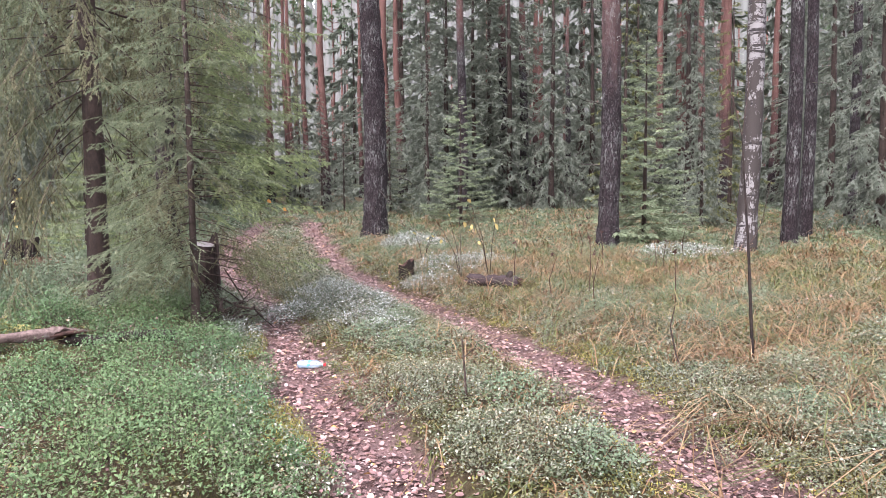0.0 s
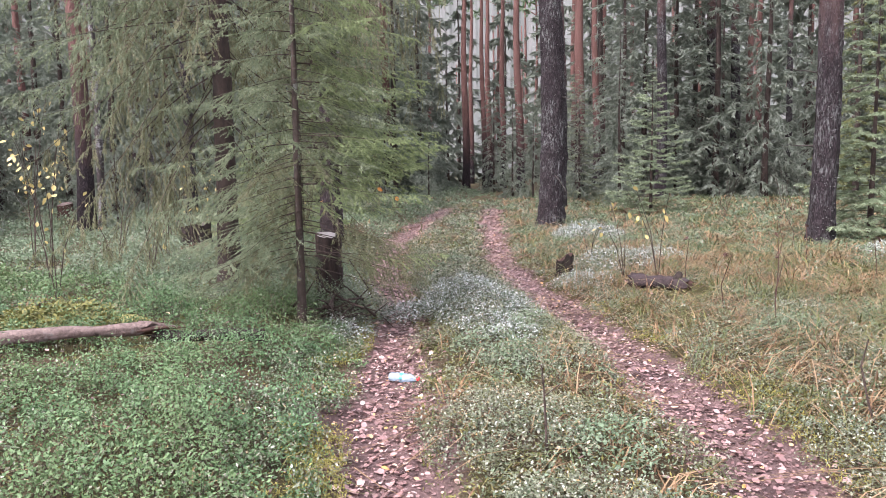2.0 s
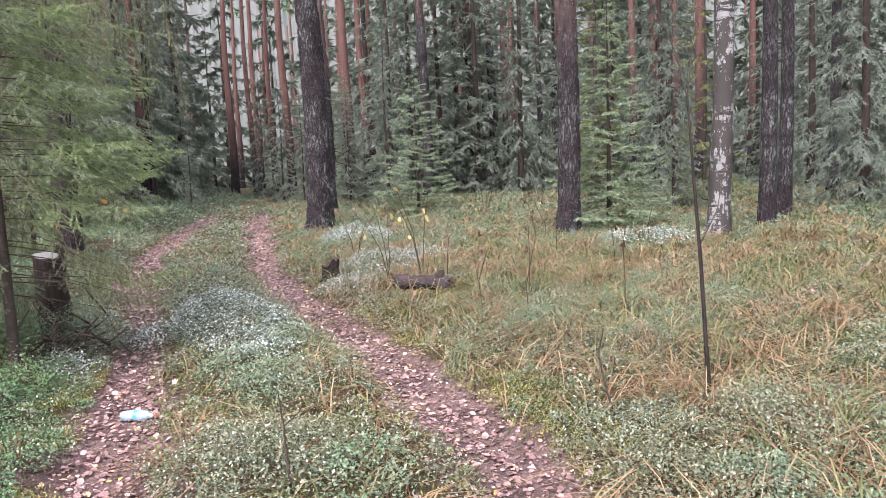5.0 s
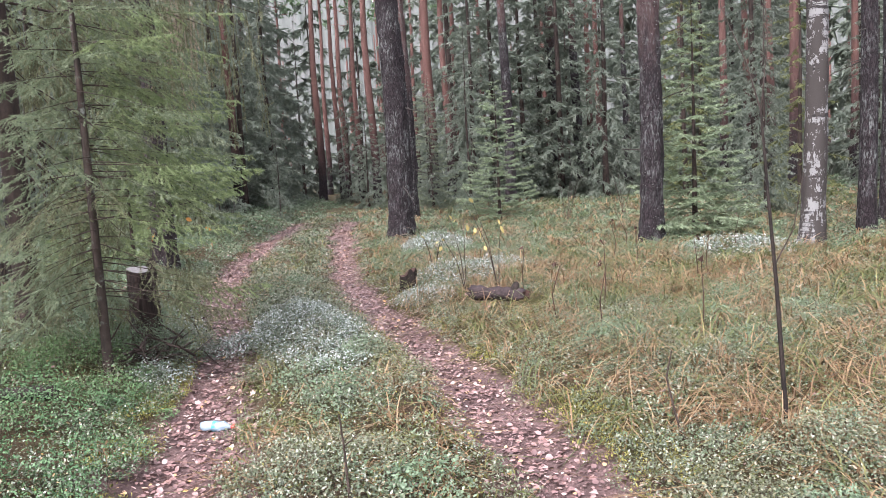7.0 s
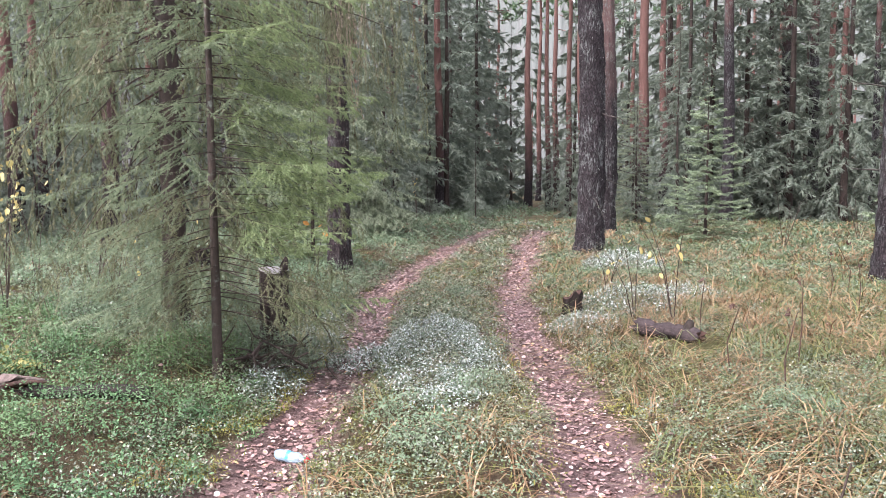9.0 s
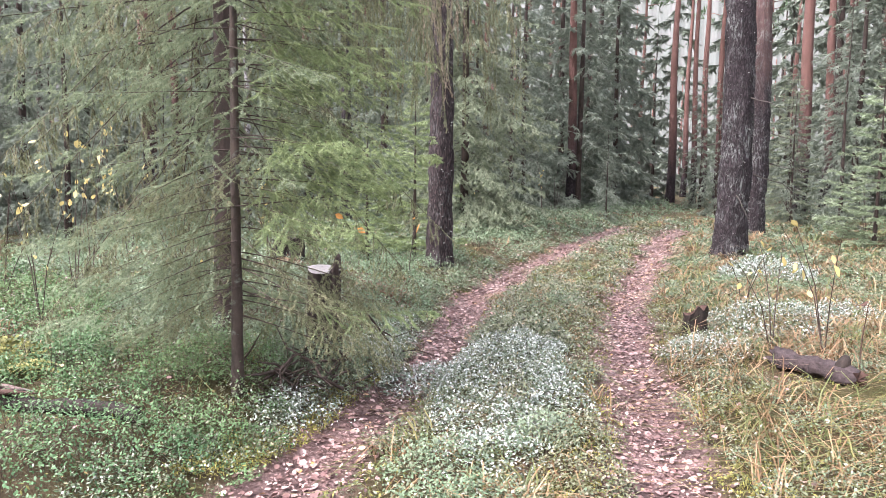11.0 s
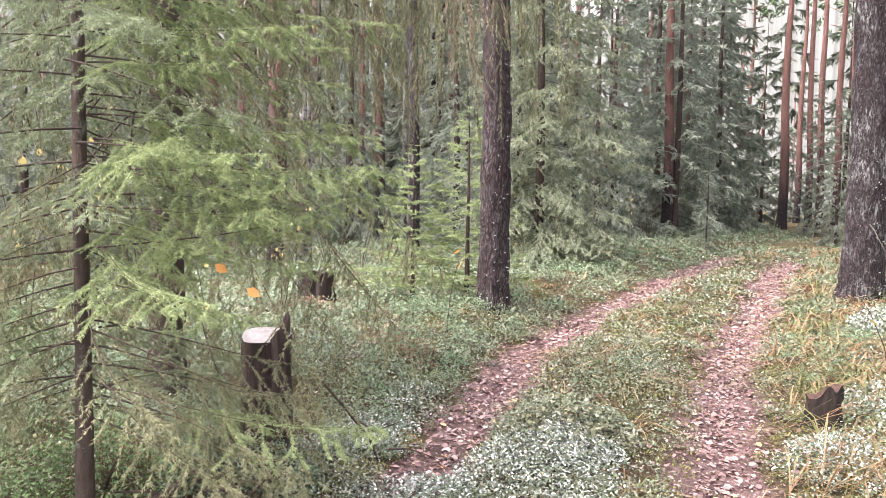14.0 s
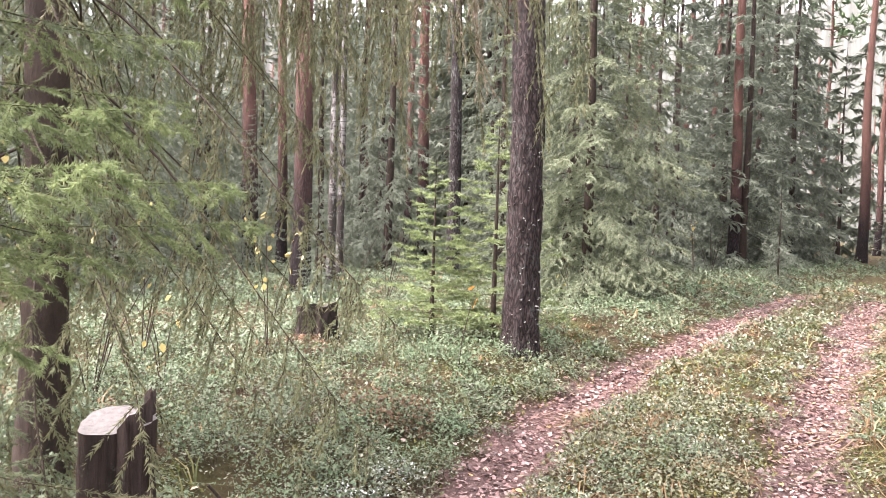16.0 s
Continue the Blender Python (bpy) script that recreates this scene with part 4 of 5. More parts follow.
while k < 50:
    a, d = rng.uniform(0, 2 * np.pi), rng.uniform(36, 85)
    x, y = -3 + d * math.cos(a), 6 + d * math.sin(a)
    l, r = rut_offsets(x, y)
    if -3 < l and r < 3 or (y < 8 and rng.random() < 0.4):
        continue
    pine_tree("pine", x, y, rng.uniform(0.3, 0.45), M["bark_pine_red"], RED, 200 + k, H=rng.uniform(19, 25), lean=(rng.uniform(-0.015, 0.015), rng.uniform(-0.015, 0.015)), group="red pines of the stand")
    k += 1

# woods that close the distance
fw_n, fw_w = [], []
crown_lo = crown_blocks(15, 2.6, 0.5, 13, np.random.default_rng(77), droop=0.3, hang=0.4, gap=0.8, per_m=3, nl=0.9, nw=0.5, n_sub=0, seg=2, ring=3, twigs=False)
for k in range(230):
    a, d = rng.uniform(0, 2 * np.pi), rng.uniform(72, 135)
    x, y = -3 + d * math.cos(a), 6 + d * math.sin(a)
    s = rng.uniform(0.7, 1.3)
    off = np.array([x, y, h1(x, y)])
    rot = rotz(a * 5)
    if k % 3 < 2:
        fw_n += place(crown_lo, rot, off, s)
    v, f, _ = tube(np.array([[0, 0, -0.1], [0.1, 0, 8], [0, 0.1, 20]]) + off, [0.22, 0.18, 0.08], 5, cap=False)
    fw_w.append((v, f, 0))
fwn = new("far_woods", mesh_of("far_woods", fw_n, [M["needle_far"], M["twig"]]))
tagged(fwn, "distant grey-green spruce woods closing the view", "woods", kind="stuff")
# glowing ring painted as the hazy edge of the woods, far beyond the last trees
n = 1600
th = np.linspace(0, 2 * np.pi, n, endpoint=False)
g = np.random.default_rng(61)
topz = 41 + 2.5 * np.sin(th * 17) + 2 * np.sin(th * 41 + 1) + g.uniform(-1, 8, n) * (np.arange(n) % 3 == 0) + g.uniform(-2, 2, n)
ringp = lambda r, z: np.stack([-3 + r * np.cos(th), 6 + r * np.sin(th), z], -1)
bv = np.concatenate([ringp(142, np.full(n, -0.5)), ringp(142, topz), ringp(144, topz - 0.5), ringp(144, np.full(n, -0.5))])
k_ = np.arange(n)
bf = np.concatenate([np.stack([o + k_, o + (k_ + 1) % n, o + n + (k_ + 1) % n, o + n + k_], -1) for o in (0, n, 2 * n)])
tagged(new("backdrop", mesh_of("backdrop", [(bv, bf, 0)], [M["haze"]])), "glowing backdrop ring painted as pale misty grey-green forest in the far distance", "backdrop", kind="structure")
fww = new("far_trunks", mesh_of("far_trunks", fw_w, [M["bark_pine_red"]], True))
tagged(fww, "distant reddish pine trunks closing the view", "woods", kind="stuff")

# ---------- stumps, logs and other things on the ground ----------


def rough_cyl(r, H, n, rings, rng, amp, flare, top_fn):
    th = np.linspace(0, 2 * np.pi, n, endpoint=False)
    prof = 1 + amp * (rng.random(n) - 0.5) + amp * 0.8 * np.sin(3 * th + 1)
    rows = []
    for k in range(rings):
        s = k / (rings - 1)
        z = np.maximum(0, np.full(n, H) + top_fn(np.cos(th), np.sin(th))) * s - 0.06 * (1 - s)
        rr = r * prof * (1 + flare * (1 - s) ** 3) * (1 + amp * 0.5 * (rng.random(n) - 0.5))
        rows.append(np.stack([rr * np.cos(th), rr * np.sin(th), z], -1))
    v = np.concatenate(rows)
    i, j = np.meshgrid(np.arange(rings - 1), np.arange(n), indexing="ij")
    f = np.stack([i * n + j, i * n + (j + 1) % n, (i + 1) * n + (j + 1) % n, (i + 1) * n + j], -1).reshape(-1, 4)
    ring = rows[-1]
    return v, f, ring


def stump(name, x, y, r, H, seed, label, bark, face, top_fn, amp=0.18, flare=0.5, face_label="", sink=0.0, rot=0.0):
    rng = np.random.default_rng(seed)
    t = thing(name, pose(x, y, h1(x, y) - sink, 0, 0, rot), label, "stump")
    v, f, ring = rough_cyl(r, H, 36, 12, rng, amp, flare, top_fn)
    part("trunk", mesh_of("trunk", [(v, f, 0)], [bark], True), t)
    n = len(ring)
    inner = ring * [0.55, 0.55, 1] + [0, 0, -0.004]
    c = ring.mean(0)[None] - [0, 0, 0.006]
    vv = np.concatenate([ring, inner, c])
    j = np.arange(n)
    q = np.stack([j, (j + 1) % n, n + (j + 1) % n, n + j], -1)
    tr = np.stack([n + j, n + (j + 1) % n, j * 0 + 2 * n], -1)
    me = mesh_of("cut_face", [(vv, q, 0), (vv[tr.ravel()], np.arange(tr.size).reshape(-1, 3), 0)], [face])
    part("cut_face", me, t, face_label)
    return t


SH = 0.825 - h1(-2.6, 7.82)
st = stump("sawn_stump", -2.6, 7.82, 0.125, SH, 1, "tall sawn stump with grey cut top and a splintered edge", M["stump_bark"], M["cutwood"], lambda c, s: 0.02 * s, 0.1, 0.3, "weathered grey sawn wood", rot=45)
# splinter standing on its edge
th = np.linspace(-1.1, 0.9, 12)
top = np.array([0.0, 0.03, 0.045, 0.05, 0.075, 0.07, 0.1, 0.125, 0.09, 0.11, 0.05, 0.02])
rim = 0.124 + 0.01 * np.sin(np.arange(12) * 2.3)
outer = np.stack([rim * np.cos(th), rim * np.sin(th)], -1)
inn = np.stack([(rim - 0.025) * np.cos(th), (rim - 0.025) * np.sin(th)], -1)
vs = np.concatenate([np.c_[outer, np.full(12, 0.25)], np.c_[outer, SH - 0.005 + top], np.c_[inn, np.full(12, 0.25)], np.c_[inn, SH - 0.01 + top * 0.8]])
q = []
for j in range(11):
    q += [(j, j + 1, 13 + j, 12 + j), (24 + j + 1, 24 + j, 36 + j, 37 + j), (12 + j, 13 + j, 37 + j, 36 + j)]
q += [(0, 12, 36, 24), (11, 35, 47, 23)]
part("splinter", mesh_of("splinter", [(vs, np.array(q), 0)], [M["stump_bark"]], True), st, "red-brown splinter left by the saw")
stump("rotten_stump", -0.8, 11.2, 0.1, 0.23, 2, "small dark rotten stump beside the rut", M["rot"], M["rot_red"], lambda c, s: 0.05 * c + 0.03 * np.sin(7 * s), 0.3, 0.4)
stump("old_stump", -6.84, 11.45, 0.19, 0.38, 3, "dark old stump overgrown with bilberry", M["rot"], M["greywood"], lambda c, s: 0.05 * c + 0.03 * np.sin(5 * s), 0.3, 0.35)
stump("brown_stump", -15.0, 16.9, 0.17, 0.45, 4, "broken reddish brown stump far among the trees", M["rot_red"], M["logwood"], lambda c, s: 0.05 * s, 0.25, 0.3)


def log(name, a, b, r, label, mat, seed, end=None, n=14, taper=0.9):
    rng = np.random.default_rng(seed)
    a, b = np.array(a, float), np.array(b, float)
    mid = (a + b) / 2
    L = np.linalg.norm(b - a)
    s = np.linspace(0, 1, 14)
    pts = (a - mid) + (b - a) * s[:, None]
    pts[:, 2] += 0.02 * np.sin(s * 5 + seed)
    v, f, tri = tube(pts, r * (1 - (1 - taper) * s) * (1 + 0.1 * rng.normal(size=14)), n)
    groove = np.tile(rng.normal(size=n) * r * 0.09, 14)
    axis_ = np.repeat(pts, n, axis=0)
    v[: 14 * n] += (v[: 14 * n] - axis_) / r * groove[:, None]
    v = v + rng.normal(size=v.shape) * r * 0.07
    along = (b - a) / L
    for o in (0, 13):
        v[o * n: (o + 1) * n] += along * (rng.uniform(-0.05, 0.09, n) * (1 if o else -1))[:, None]
    t = thing(name, pose(*mid), label, "log")
    part("bark", mesh_of("bark", [(v, f, 0)], [mat], True), t)
    for k in (tri[:n], tri[n:]):
        part("broken_end", mesh_of("broken_end", [(v[k.ravel()], np.arange(k.size).reshape(-1, 3), 0)], [end or M["rot_red"]]), t)
    return t


zr = h1(0.5, 9.85)
lg = log("rotten_log", (0.17, 10.12, zr + 0.09), (0.78, 9.7, zr + 0.07), 0.075, "short dark rotten log lying in the grass", M["rotlog"], 4)
part("knot", mesh_of("knot", tube_blocks([(0, 0, -0.03), (0.01, 0, 0.05), (0.03, 0.01, 0.1), (0.035, 0.01, 0.12)], [0.06, 0.05, 0.036, 0.015], 9), [M["rot"]], True), lg, "dark broken knot", Matrix.Translation((0.2, -0.14, 0.03)))
fl = log("fallen_log", (-2.98, 5.62, h1(-2.98, 5.62) + 0.13), (-4.6, 4.2, h1(-4.6, 4.2) + 0.13), 0.045, "barkless pinkish brown fallen log in bilberry", M["logwood"], 6)
for k, (dy, dz, sl) in enumerate([(0.02, 0.02, 0.26), (-0.02, -0.01, 0.34), (0.0, 0.035, 0.16), (0.03, -0.02, 0.22)]):
    m0 = np.array([0.78, 0.68 + dy, dz])
    e0 = m0 + np.array([0.75, 0.65, -0.12 + 0.1 * (k % 2)]) * sl
    part("splinter", mesh_of("splinter", tube_blocks([m0, (m0 + e0) / 2 + [0.01, -0.01, 0.012], e0], [0.026, 0.016, 0.003], 6), [M["rot_red"] if k % 2 else M["logwood"]]), fl, "dark splintered broken wood")
log("fallen_log", (-2.3, 6.05, h1(-2.3, 6.05) + 0.04), (-2.95, 5.68, h1(-2.95, 5.68) + 0.07), 0.05, "dark mouldering end of a fallen log", M["rot"], 7)


def stem_thing(name, base, pts, radii, label, category, mat=None, n=6):
    t = thing(name, pose(base[0], base[1], h1(base[0], base[1])), label, category)
    part("stem", mesh_of("stem", tube_blocks(pts, radii, n), [mat or M["twig"]], True), t)
    return t


def side_twig(t, pts, r, name="branch"):
    part(name, mesh_of(name, tube_blocks(pts, np.linspace(r, r * 0.3, len(pts)), 5), [M["twig"]]), t)


# bare saplings
sp = stem_thing("bare_sapling", (2.28, 5.72), [(0.02, -0.02, -0.08), (0, 0, 0.3), (-0.02, 0.03, 0.8), (-0.05, 0.06, 1.3), (-0.07, 0.1, 1.75)], [0.0145, 0.0125, 0.0105, 0.008, 0.006], "thin leafless dark sapling in dry grass", "sapling", M["rot"])
side_twig(sp, [(-0.07, 0.1, 1.74), (-0.14, 0.1, 2.0), (-0.26, 0.12, 2.3), (-0.3, 0.12, 2.7)], 0.005)
side_twig(sp, [(-0.07, 0.1, 1.74), (-0.03, 0.1, 2.1), (-0.05, 0.12, 2.6)], 0.004)
side_twig(sp, [(-0.03, 0.04, 0.9), (0.08, 0.06, 1.1), (0.13, 0.05, 1.4)], 0.005)
sp2 = stem_thing("bare_twig", (1.75, 5.6), [(0, 0, -0.05), (-0.06, 0, 0.15), (-0.1, 0.02, 0.35), (-0.07, 0.02, 0.5)], [0.007, 0.006, 0.005, 0.003], "thin bent leafless twig in grass", "twig")
sp3 = stem_thing("small_sapling", (0.15, 4.6), [(0, 0, -0.05), (-0.01, 0, 0.15), (-0.02, 0.01, 0.32), (-0.03, 0.0, 0.45)], [0.008, 0.007, 0.005, 0.003], "small dead dark seedling stem between the ruts", "sapling")
side_twig(sp3, [(-0.02, 0.01, 0.3), (0.05, 0.02, 0.36), (0.08, 0.0, 0.42)], 0.003)
fs = stem_thing("fallen_branch", (-2.48, 8.36), [(0.08, 0.12, -0.02), (0.06, 0.04, 0.18), (0.0, -0.1, 0.38), (-0.05, -0.22, 0.54)], [0.006, 0.008, 0.008, 0.006], "dark forked dead branch leaning on a sawn stump", "branch", M["twig"])
side_twig(fs, [(0.02, 0.0, 0.28), (0.12, 0.02, 0.24), (0.24, 0.1, 0.3)], 0.008)
side_twig(fs, [(0.1, 0.16, 0.1), (0.22, 0.2, 0.12), (0.34, 0.34, 0.05)], 0.007)

bp = thing("brush_pile", pose(-2.25, 7.25, h1(-2.25, 7.25)), "tangle of dark dead twigs at a spruce foot", "brush")
for k in range(64):
    g = np.random.default_rng(900 + k)
    p0 = np.array([g.normal() * 0.16, g.normal() * 0.2, g.uniform(-0.02, 0.22)])
    d = np.array([g.normal(), g.normal(), g.normal() * 0.5 + 0.25])
    d = d / np.linalg.norm(d) * g.uniform(0.2, 0.42)
    side_twig(bp, [p0, p0 + d * 0.5 + g.normal(size=3) * 0.03, p0 + d], g.uniform(0.005, 0.014), "stick")

LEAF = np.array([[0, 0, 0], [0.35, 0.32, 0.03], [0.7, 0.26, 0.0], [1.0, 0, -0.06], [0.7, -0.26, 0.0], [0.35, -0.32, 0.03], [0.5, 0, -0.05]])
LEAF_F = np.array([[0, 6, 1], [1, 6, 2], [2, 6, 3], [3, 6, 4], [4, 6, 5], [5, 6, 0]])
leaf_me = {c: mesh_of("leaf", [(LEAF * 0.075, LEAF_F, 0)], [M[c]]) for c in ("yellow_leaf", "orange_leaf")}


def leafy_sapling(x, y, H, n, seed, label, col="yellow_leaf", spread=0.4, size=1.0, zmin=0.45, stems=3):
    rng = np.random.default_rng(seed)
    t = thing("leafy_sapling", pose(x, y, h1(x, y)), label, "sapling")
    for k in range(stems):
        a = rng.uniform(0, 6.28)
        e = np.array([math.cos(a) * spread, math.sin(a) * spread, H * rng.uniform(0.75, 1)])
        p = [np.array([0, 0, -0.05]), e * [0.25, 0.25, 0.45], e * [0.65, 0.65, 0.8], e]
        side_twig(t, p, 0.006, "stem")
        for _ in range(max(1, n // stems)):
            s = rng.uniform(zmin, 1)
            q = e * [s ** 1.3, s ** 1.3, s] + rng.normal(size=3) * 0.05
            m = Matrix.Translation(q) @ Euler((rng.uniform(-1.2, 1.2), rng.uniform(0.2, 1.4), rng.uniform(0, 6.28))).to_matrix().to_4x4() @ Matrix.Scale(size * rng.uniform(0.7, 1.2), 4)
            part("leaf", leaf_me[col], t, at=m)


YS = "thin sapling with a few yellow autumn leaves"
leafy_sapling(0.45, 10.65, 1.35, 9, 1, YS + " in dry grass", size=1.3)
leafy_sapling(0.05, 10.6, 1.1, 5, 2, YS + " in dry grass", size=1.2)
leafy_sapling(-6.1, 10.4, 1.7, 26, 3, YS + " hanging in a cluster", size=0.9)
for i, (x, y, H, n) in enumerate([(-6.1, 7.8, 2.3, 22), (-6.3, 6.9, 1.8, 16), (-7.2, 8.6, 2.4, 24), (-5.2, 7.0, 1.2, 9), (-7.8, 7.2, 2.2, 18), (-8.0, 9.6, 2.0, 18), (-5.6, 9.2, 0.9, 6), (-9.6, 21.0, 1.3, 8), (-8.9, 23.5, 1.8, 10), (-7.6, 17.0, 0.9, 6)]):
    leafy_sapling(x, y, H, n, 10 + i, YS + " in the undergrowth", size=1.0)
leafy_sapling(-4.6, 11.45, 0.95, 2, 30, "tiny sapling with two orange leaves by a young spruce", "orange_leaf", 0.2, 1.6, 0.9, 1)
leafy_sapling(-0.6, 12.4, 0.8, 4, 31, YS + " beside a rotten stump", spread=0.3)

# leafless brush in the background
for i, (x, y) in enumerate([(-9.4, 22.2), (-9.0, 24.5), (-5.4, 8.6), (-6.6, 9.4), (-9.5, 14.5), (-8.5, 13.0), (-7.0, 7.5), (1.6, 19.5), (3.2, 22), (-0.5, 24), (6.5, 17.5)]):
    rng = np.random.default_rng(400 + i)
    t = thing("bare_shrub", pose(x, y, h1(x, y)), "leafless grey-brown shrub in the undergrowth", "shrub", "leafless shrubs")
    for k in range(5):
        a = rng.uniform(0, 6.28)
        e = np.array([math.cos(a) * 0.5, math.sin(a) * 0.5, rng.uniform(0.8, 1.7)])
        side_twig(t, [np.array([0, 0, -0.05]), e * [0.3, 0.3, 0.4], e * [0.55, 0.7, 0.75], e], 0.006, "stem")

# plastic bottle lying in the rut
bz = h1(-1.1, 5.98)
bt = thing("plastic_bottle", pose(-1.225, 6.0, bz + 0.035, 0, 90, -4), "crumpled clear plastic bottle with blue label and red cap", "bottle")
prof = [(0.0, 0.012), (0.004, 0.029), (0.02, 0.033), (0.06, 0.031), (0.065, 0.033), (0.13, 0.033), (0.135, 0.031), (0.16, 0.032), (0.185, 0.024), (0.205, 0.013), (0.215, 0.0125)]
v, f, tri = tube([(0, 0, z) for z, _ in prof], [r for _, r in prof], 20)
v = v + np.stack([0.003 * np.sin(v[:, 2] * 70 + v[:, 1] * 50), 0.002 * np.sin(v[:, 2] * 90), v[:, 2] * 0], -1)
part("body", mesh_of("body", [(v, f, 0), (v[tri.ravel()], np.arange(tri.size).reshape(-1, 3), 0)], [M["plastic"]], True), bt, "crumpled clear plastic")
v, f, _ = tube([(0, 0, 0.088), (0, 0, 0.1), (0, 0, 0.112)], [0.0345, 0.0342, 0.0345], 20, cap=False)
part("label", mesh_of("label", [(v, f, 0)], [M["blue_label"]], True), bt, "pale blue label")
part("cap", mesh_of("cap", tube_blocks([(0, 0, 0.213), (0, 0, 0.218), (0, 0, 0.23), (0, 0, 0.233)], [0.0155, 0.0165, 0.0165, 0.014], 16), [M["red_cap"]]), bt, "red screw cap")

# ---------- ground cover ----------
NEAR_A, NEAR_B = np.array([0.6, 1.0]), np.array([0.2, 7.0])


def reach(x, y):
    """distance from the walked stretch of the track"""
    p = np.stack([x, y], -1)
    ab = NEAR_B - NEAR_A
    t = np.clip(((p - NEAR_A) @ ab) / (ab @ ab), 0, 1)
    return np.linalg.norm(p - (NEAR_A + t[:, None] * ab), axis=1)


CELL = 0.4
cx, cy = np.meshgrid(np.arange(-34, 17, CELL), np.arange(2.0, 42, CELL), indexing="ij")
cx, cy = cx.ravel(), cy.ravel()
cd = np.maximum(3.0, reach(cx, cy))


def sector(x, y):
    """the ground that lies ahead of the walker along the track"""
    return (y > 2.0) & (y > (x - 0.2) * 1.1) & (y > 1.0 - 0.75 * (x - 0.6))


IN = sector(cx, cy) & (cd < 36)


def sow(per_m2, rng):
    """places on the ground with a density given cell by cell"""
    n = rng.poisson(np.clip(per_m2, 0, 3000) * np.where(IN, 1.0, 0.04) * CELL * CELL)
    k = np.repeat(np.arange(len(cx)), n)
    return cx[k] + rng.uniform(-0.5, 0.5, len(k)) * CELL, cy[k] + rng.uniform(-0.5, 0.5, len(k)) * CELL


def cover(d, size, lai, slim=0.55):
    """leaves per square metre that give a leaf area index, thinner where the ground is seen at a low slant"""
    return lai * np.clip(7.0 / d, 0.17, 1.0) / (0.5 * slim * size ** 2)


def leaf_cloud(x, y, H, spread, per, size, rng, tilt=0.6, slim=0.55, stems=True):
    """small shrubs: leaves round upright stems, each a folded pair of faces"""
    n = len(x)
    idx = np.repeat(np.arange(n), per)
    m = len(idx)
    s = rng.random(m) ** 0.7
    a = rng.uniform(0, 2 * np.pi, m)
    rad = spread[idx] * np.sqrt(rng.random(m)) * (0.35 + 0.65 * s)
    px, py = x[idx] + rad * np.cos(a), y[idx] + rad * np.sin(a)
    pz = hgt(px, py) + H[idx] * (0.12 + 0.88 * s) * (1 - 0.25 * (rad / (spread[idx] + 1e-6)) ** 2)
    b = rng.uniform(0, 2 * np.pi, m)
    e = rng.normal(0.15, tilt, m)
    d = np.stack([np.cos(b) * np.cos(e), np.sin(b) * np.cos(e), np.sin(e)], -1)
    w = np.cross(d, np.array([0, 0, 1.0]) + rng.normal(size=(m, 3)) * 0.35)
    w /= np.linalg.norm(w, axis=1)[:, None] + 1e-9
    L = (size[idx] * rng.uniform(0.65, 1.25, m))[:, None]
    p = np.stack([px, py, pz], -1)
    v = np.stack([p, p + d * L * 0.5 + w * L * slim * 0.5, p + d * L, p + d * L * 0.5 - w * L * slim * 0.5], 1).reshape(-1, 3)
    blocks = [(v, np.arange(4 * m).reshape(-1, 4), 0)]
    if stems:
        k = np.arange(n)
        base = np.stack([x, y, hgt(x, y) - 0.01], -1)
        off = rng.normal(size=(n, 3)) * spread[:, None] * 0.4
        tip = base + off * [1, 1, 0] + np.stack([k * 0, k * 0, H * 0.9], -1)
        q = np.stack([np.cos(k * 1.7), np.sin(k * 1.7), k * 0.0], -1) * (size * 0.07)[:, None]
        sv = np.stack([base - q, base + q, tip], 1).reshape(-1, 3)
        blocks.append((sv, np.arange(len(sv)).reshape(-1, 3), 1))
    return blocks


def blades(x, y, L, width, rng, curl=0.9, stiff=0.7, lean=None):
    n = len(x)
    a = rng.uniform(0, 2 * np.pi, n) if lean is None else lean + rng.normal(size=n) * 0.8
    d = np.stack([np.cos(a), np.sin(a)], -1)
    side = np.stack([-d[:, 1], d[:, 0]], -1)
    base = np.stack([x, y, hgt(x, y) - 0.01], -1)
    rows = []
    c = curl * rng.uniform(0.4, 1.3, n)
    for s, wd in ((0, 1.0), (0.35, 0.9), (0.7, 0.65), (1.0, 0.12)):
        out = L * s ** 1.6 * c * 0.75
        up = L * (s * stiff * 1.1 - 0.62 * c * s ** 2.4)
        p = base + np.concatenate([d * out[:, None], np.maximum(up, 0.01 * s)[:, None]], 1)
        w = np.concatenate([side, np.zeros((n, 1))], 1) * (width * wd / 2)[:, None]
        rows += [p - w, p + w]
    v = np.stack(rows, 1)
    f = np.array([[0, 1, 3, 2], [2, 3, 5, 4], [4, 5, 7, 6]])
    faces = (np.arange(n)[:, None, None] * 8 + f[None]).reshape(-1, 4)
    return [(v.reshape(-1, 3), faces, 0)]


def patchy(x, y, k, ph):
    return 0.5 + 0.5 * np.sin(k * x + ph + 1.3 * np.sin(k * 0.7 * y + ph)) * np.sin(k * 0.8 * y - ph + 0.9 * np.sin(k * x * 0.6))


CLEAR = [(0.17, 9.95, 0.8, 9.5, 0.28), (-2.9, 5.5, -4.5, 4.1, 0.2), (-2.4, 5.95, -2.9, 5.65, 0.16), (-0.82, 11.0, -0.78, 11.05, 0.2), (-2.25, 7.35, -2.2, 7.1, 0.12), (-6.3, 10.95, -6.7, 11.3, 0.3)]


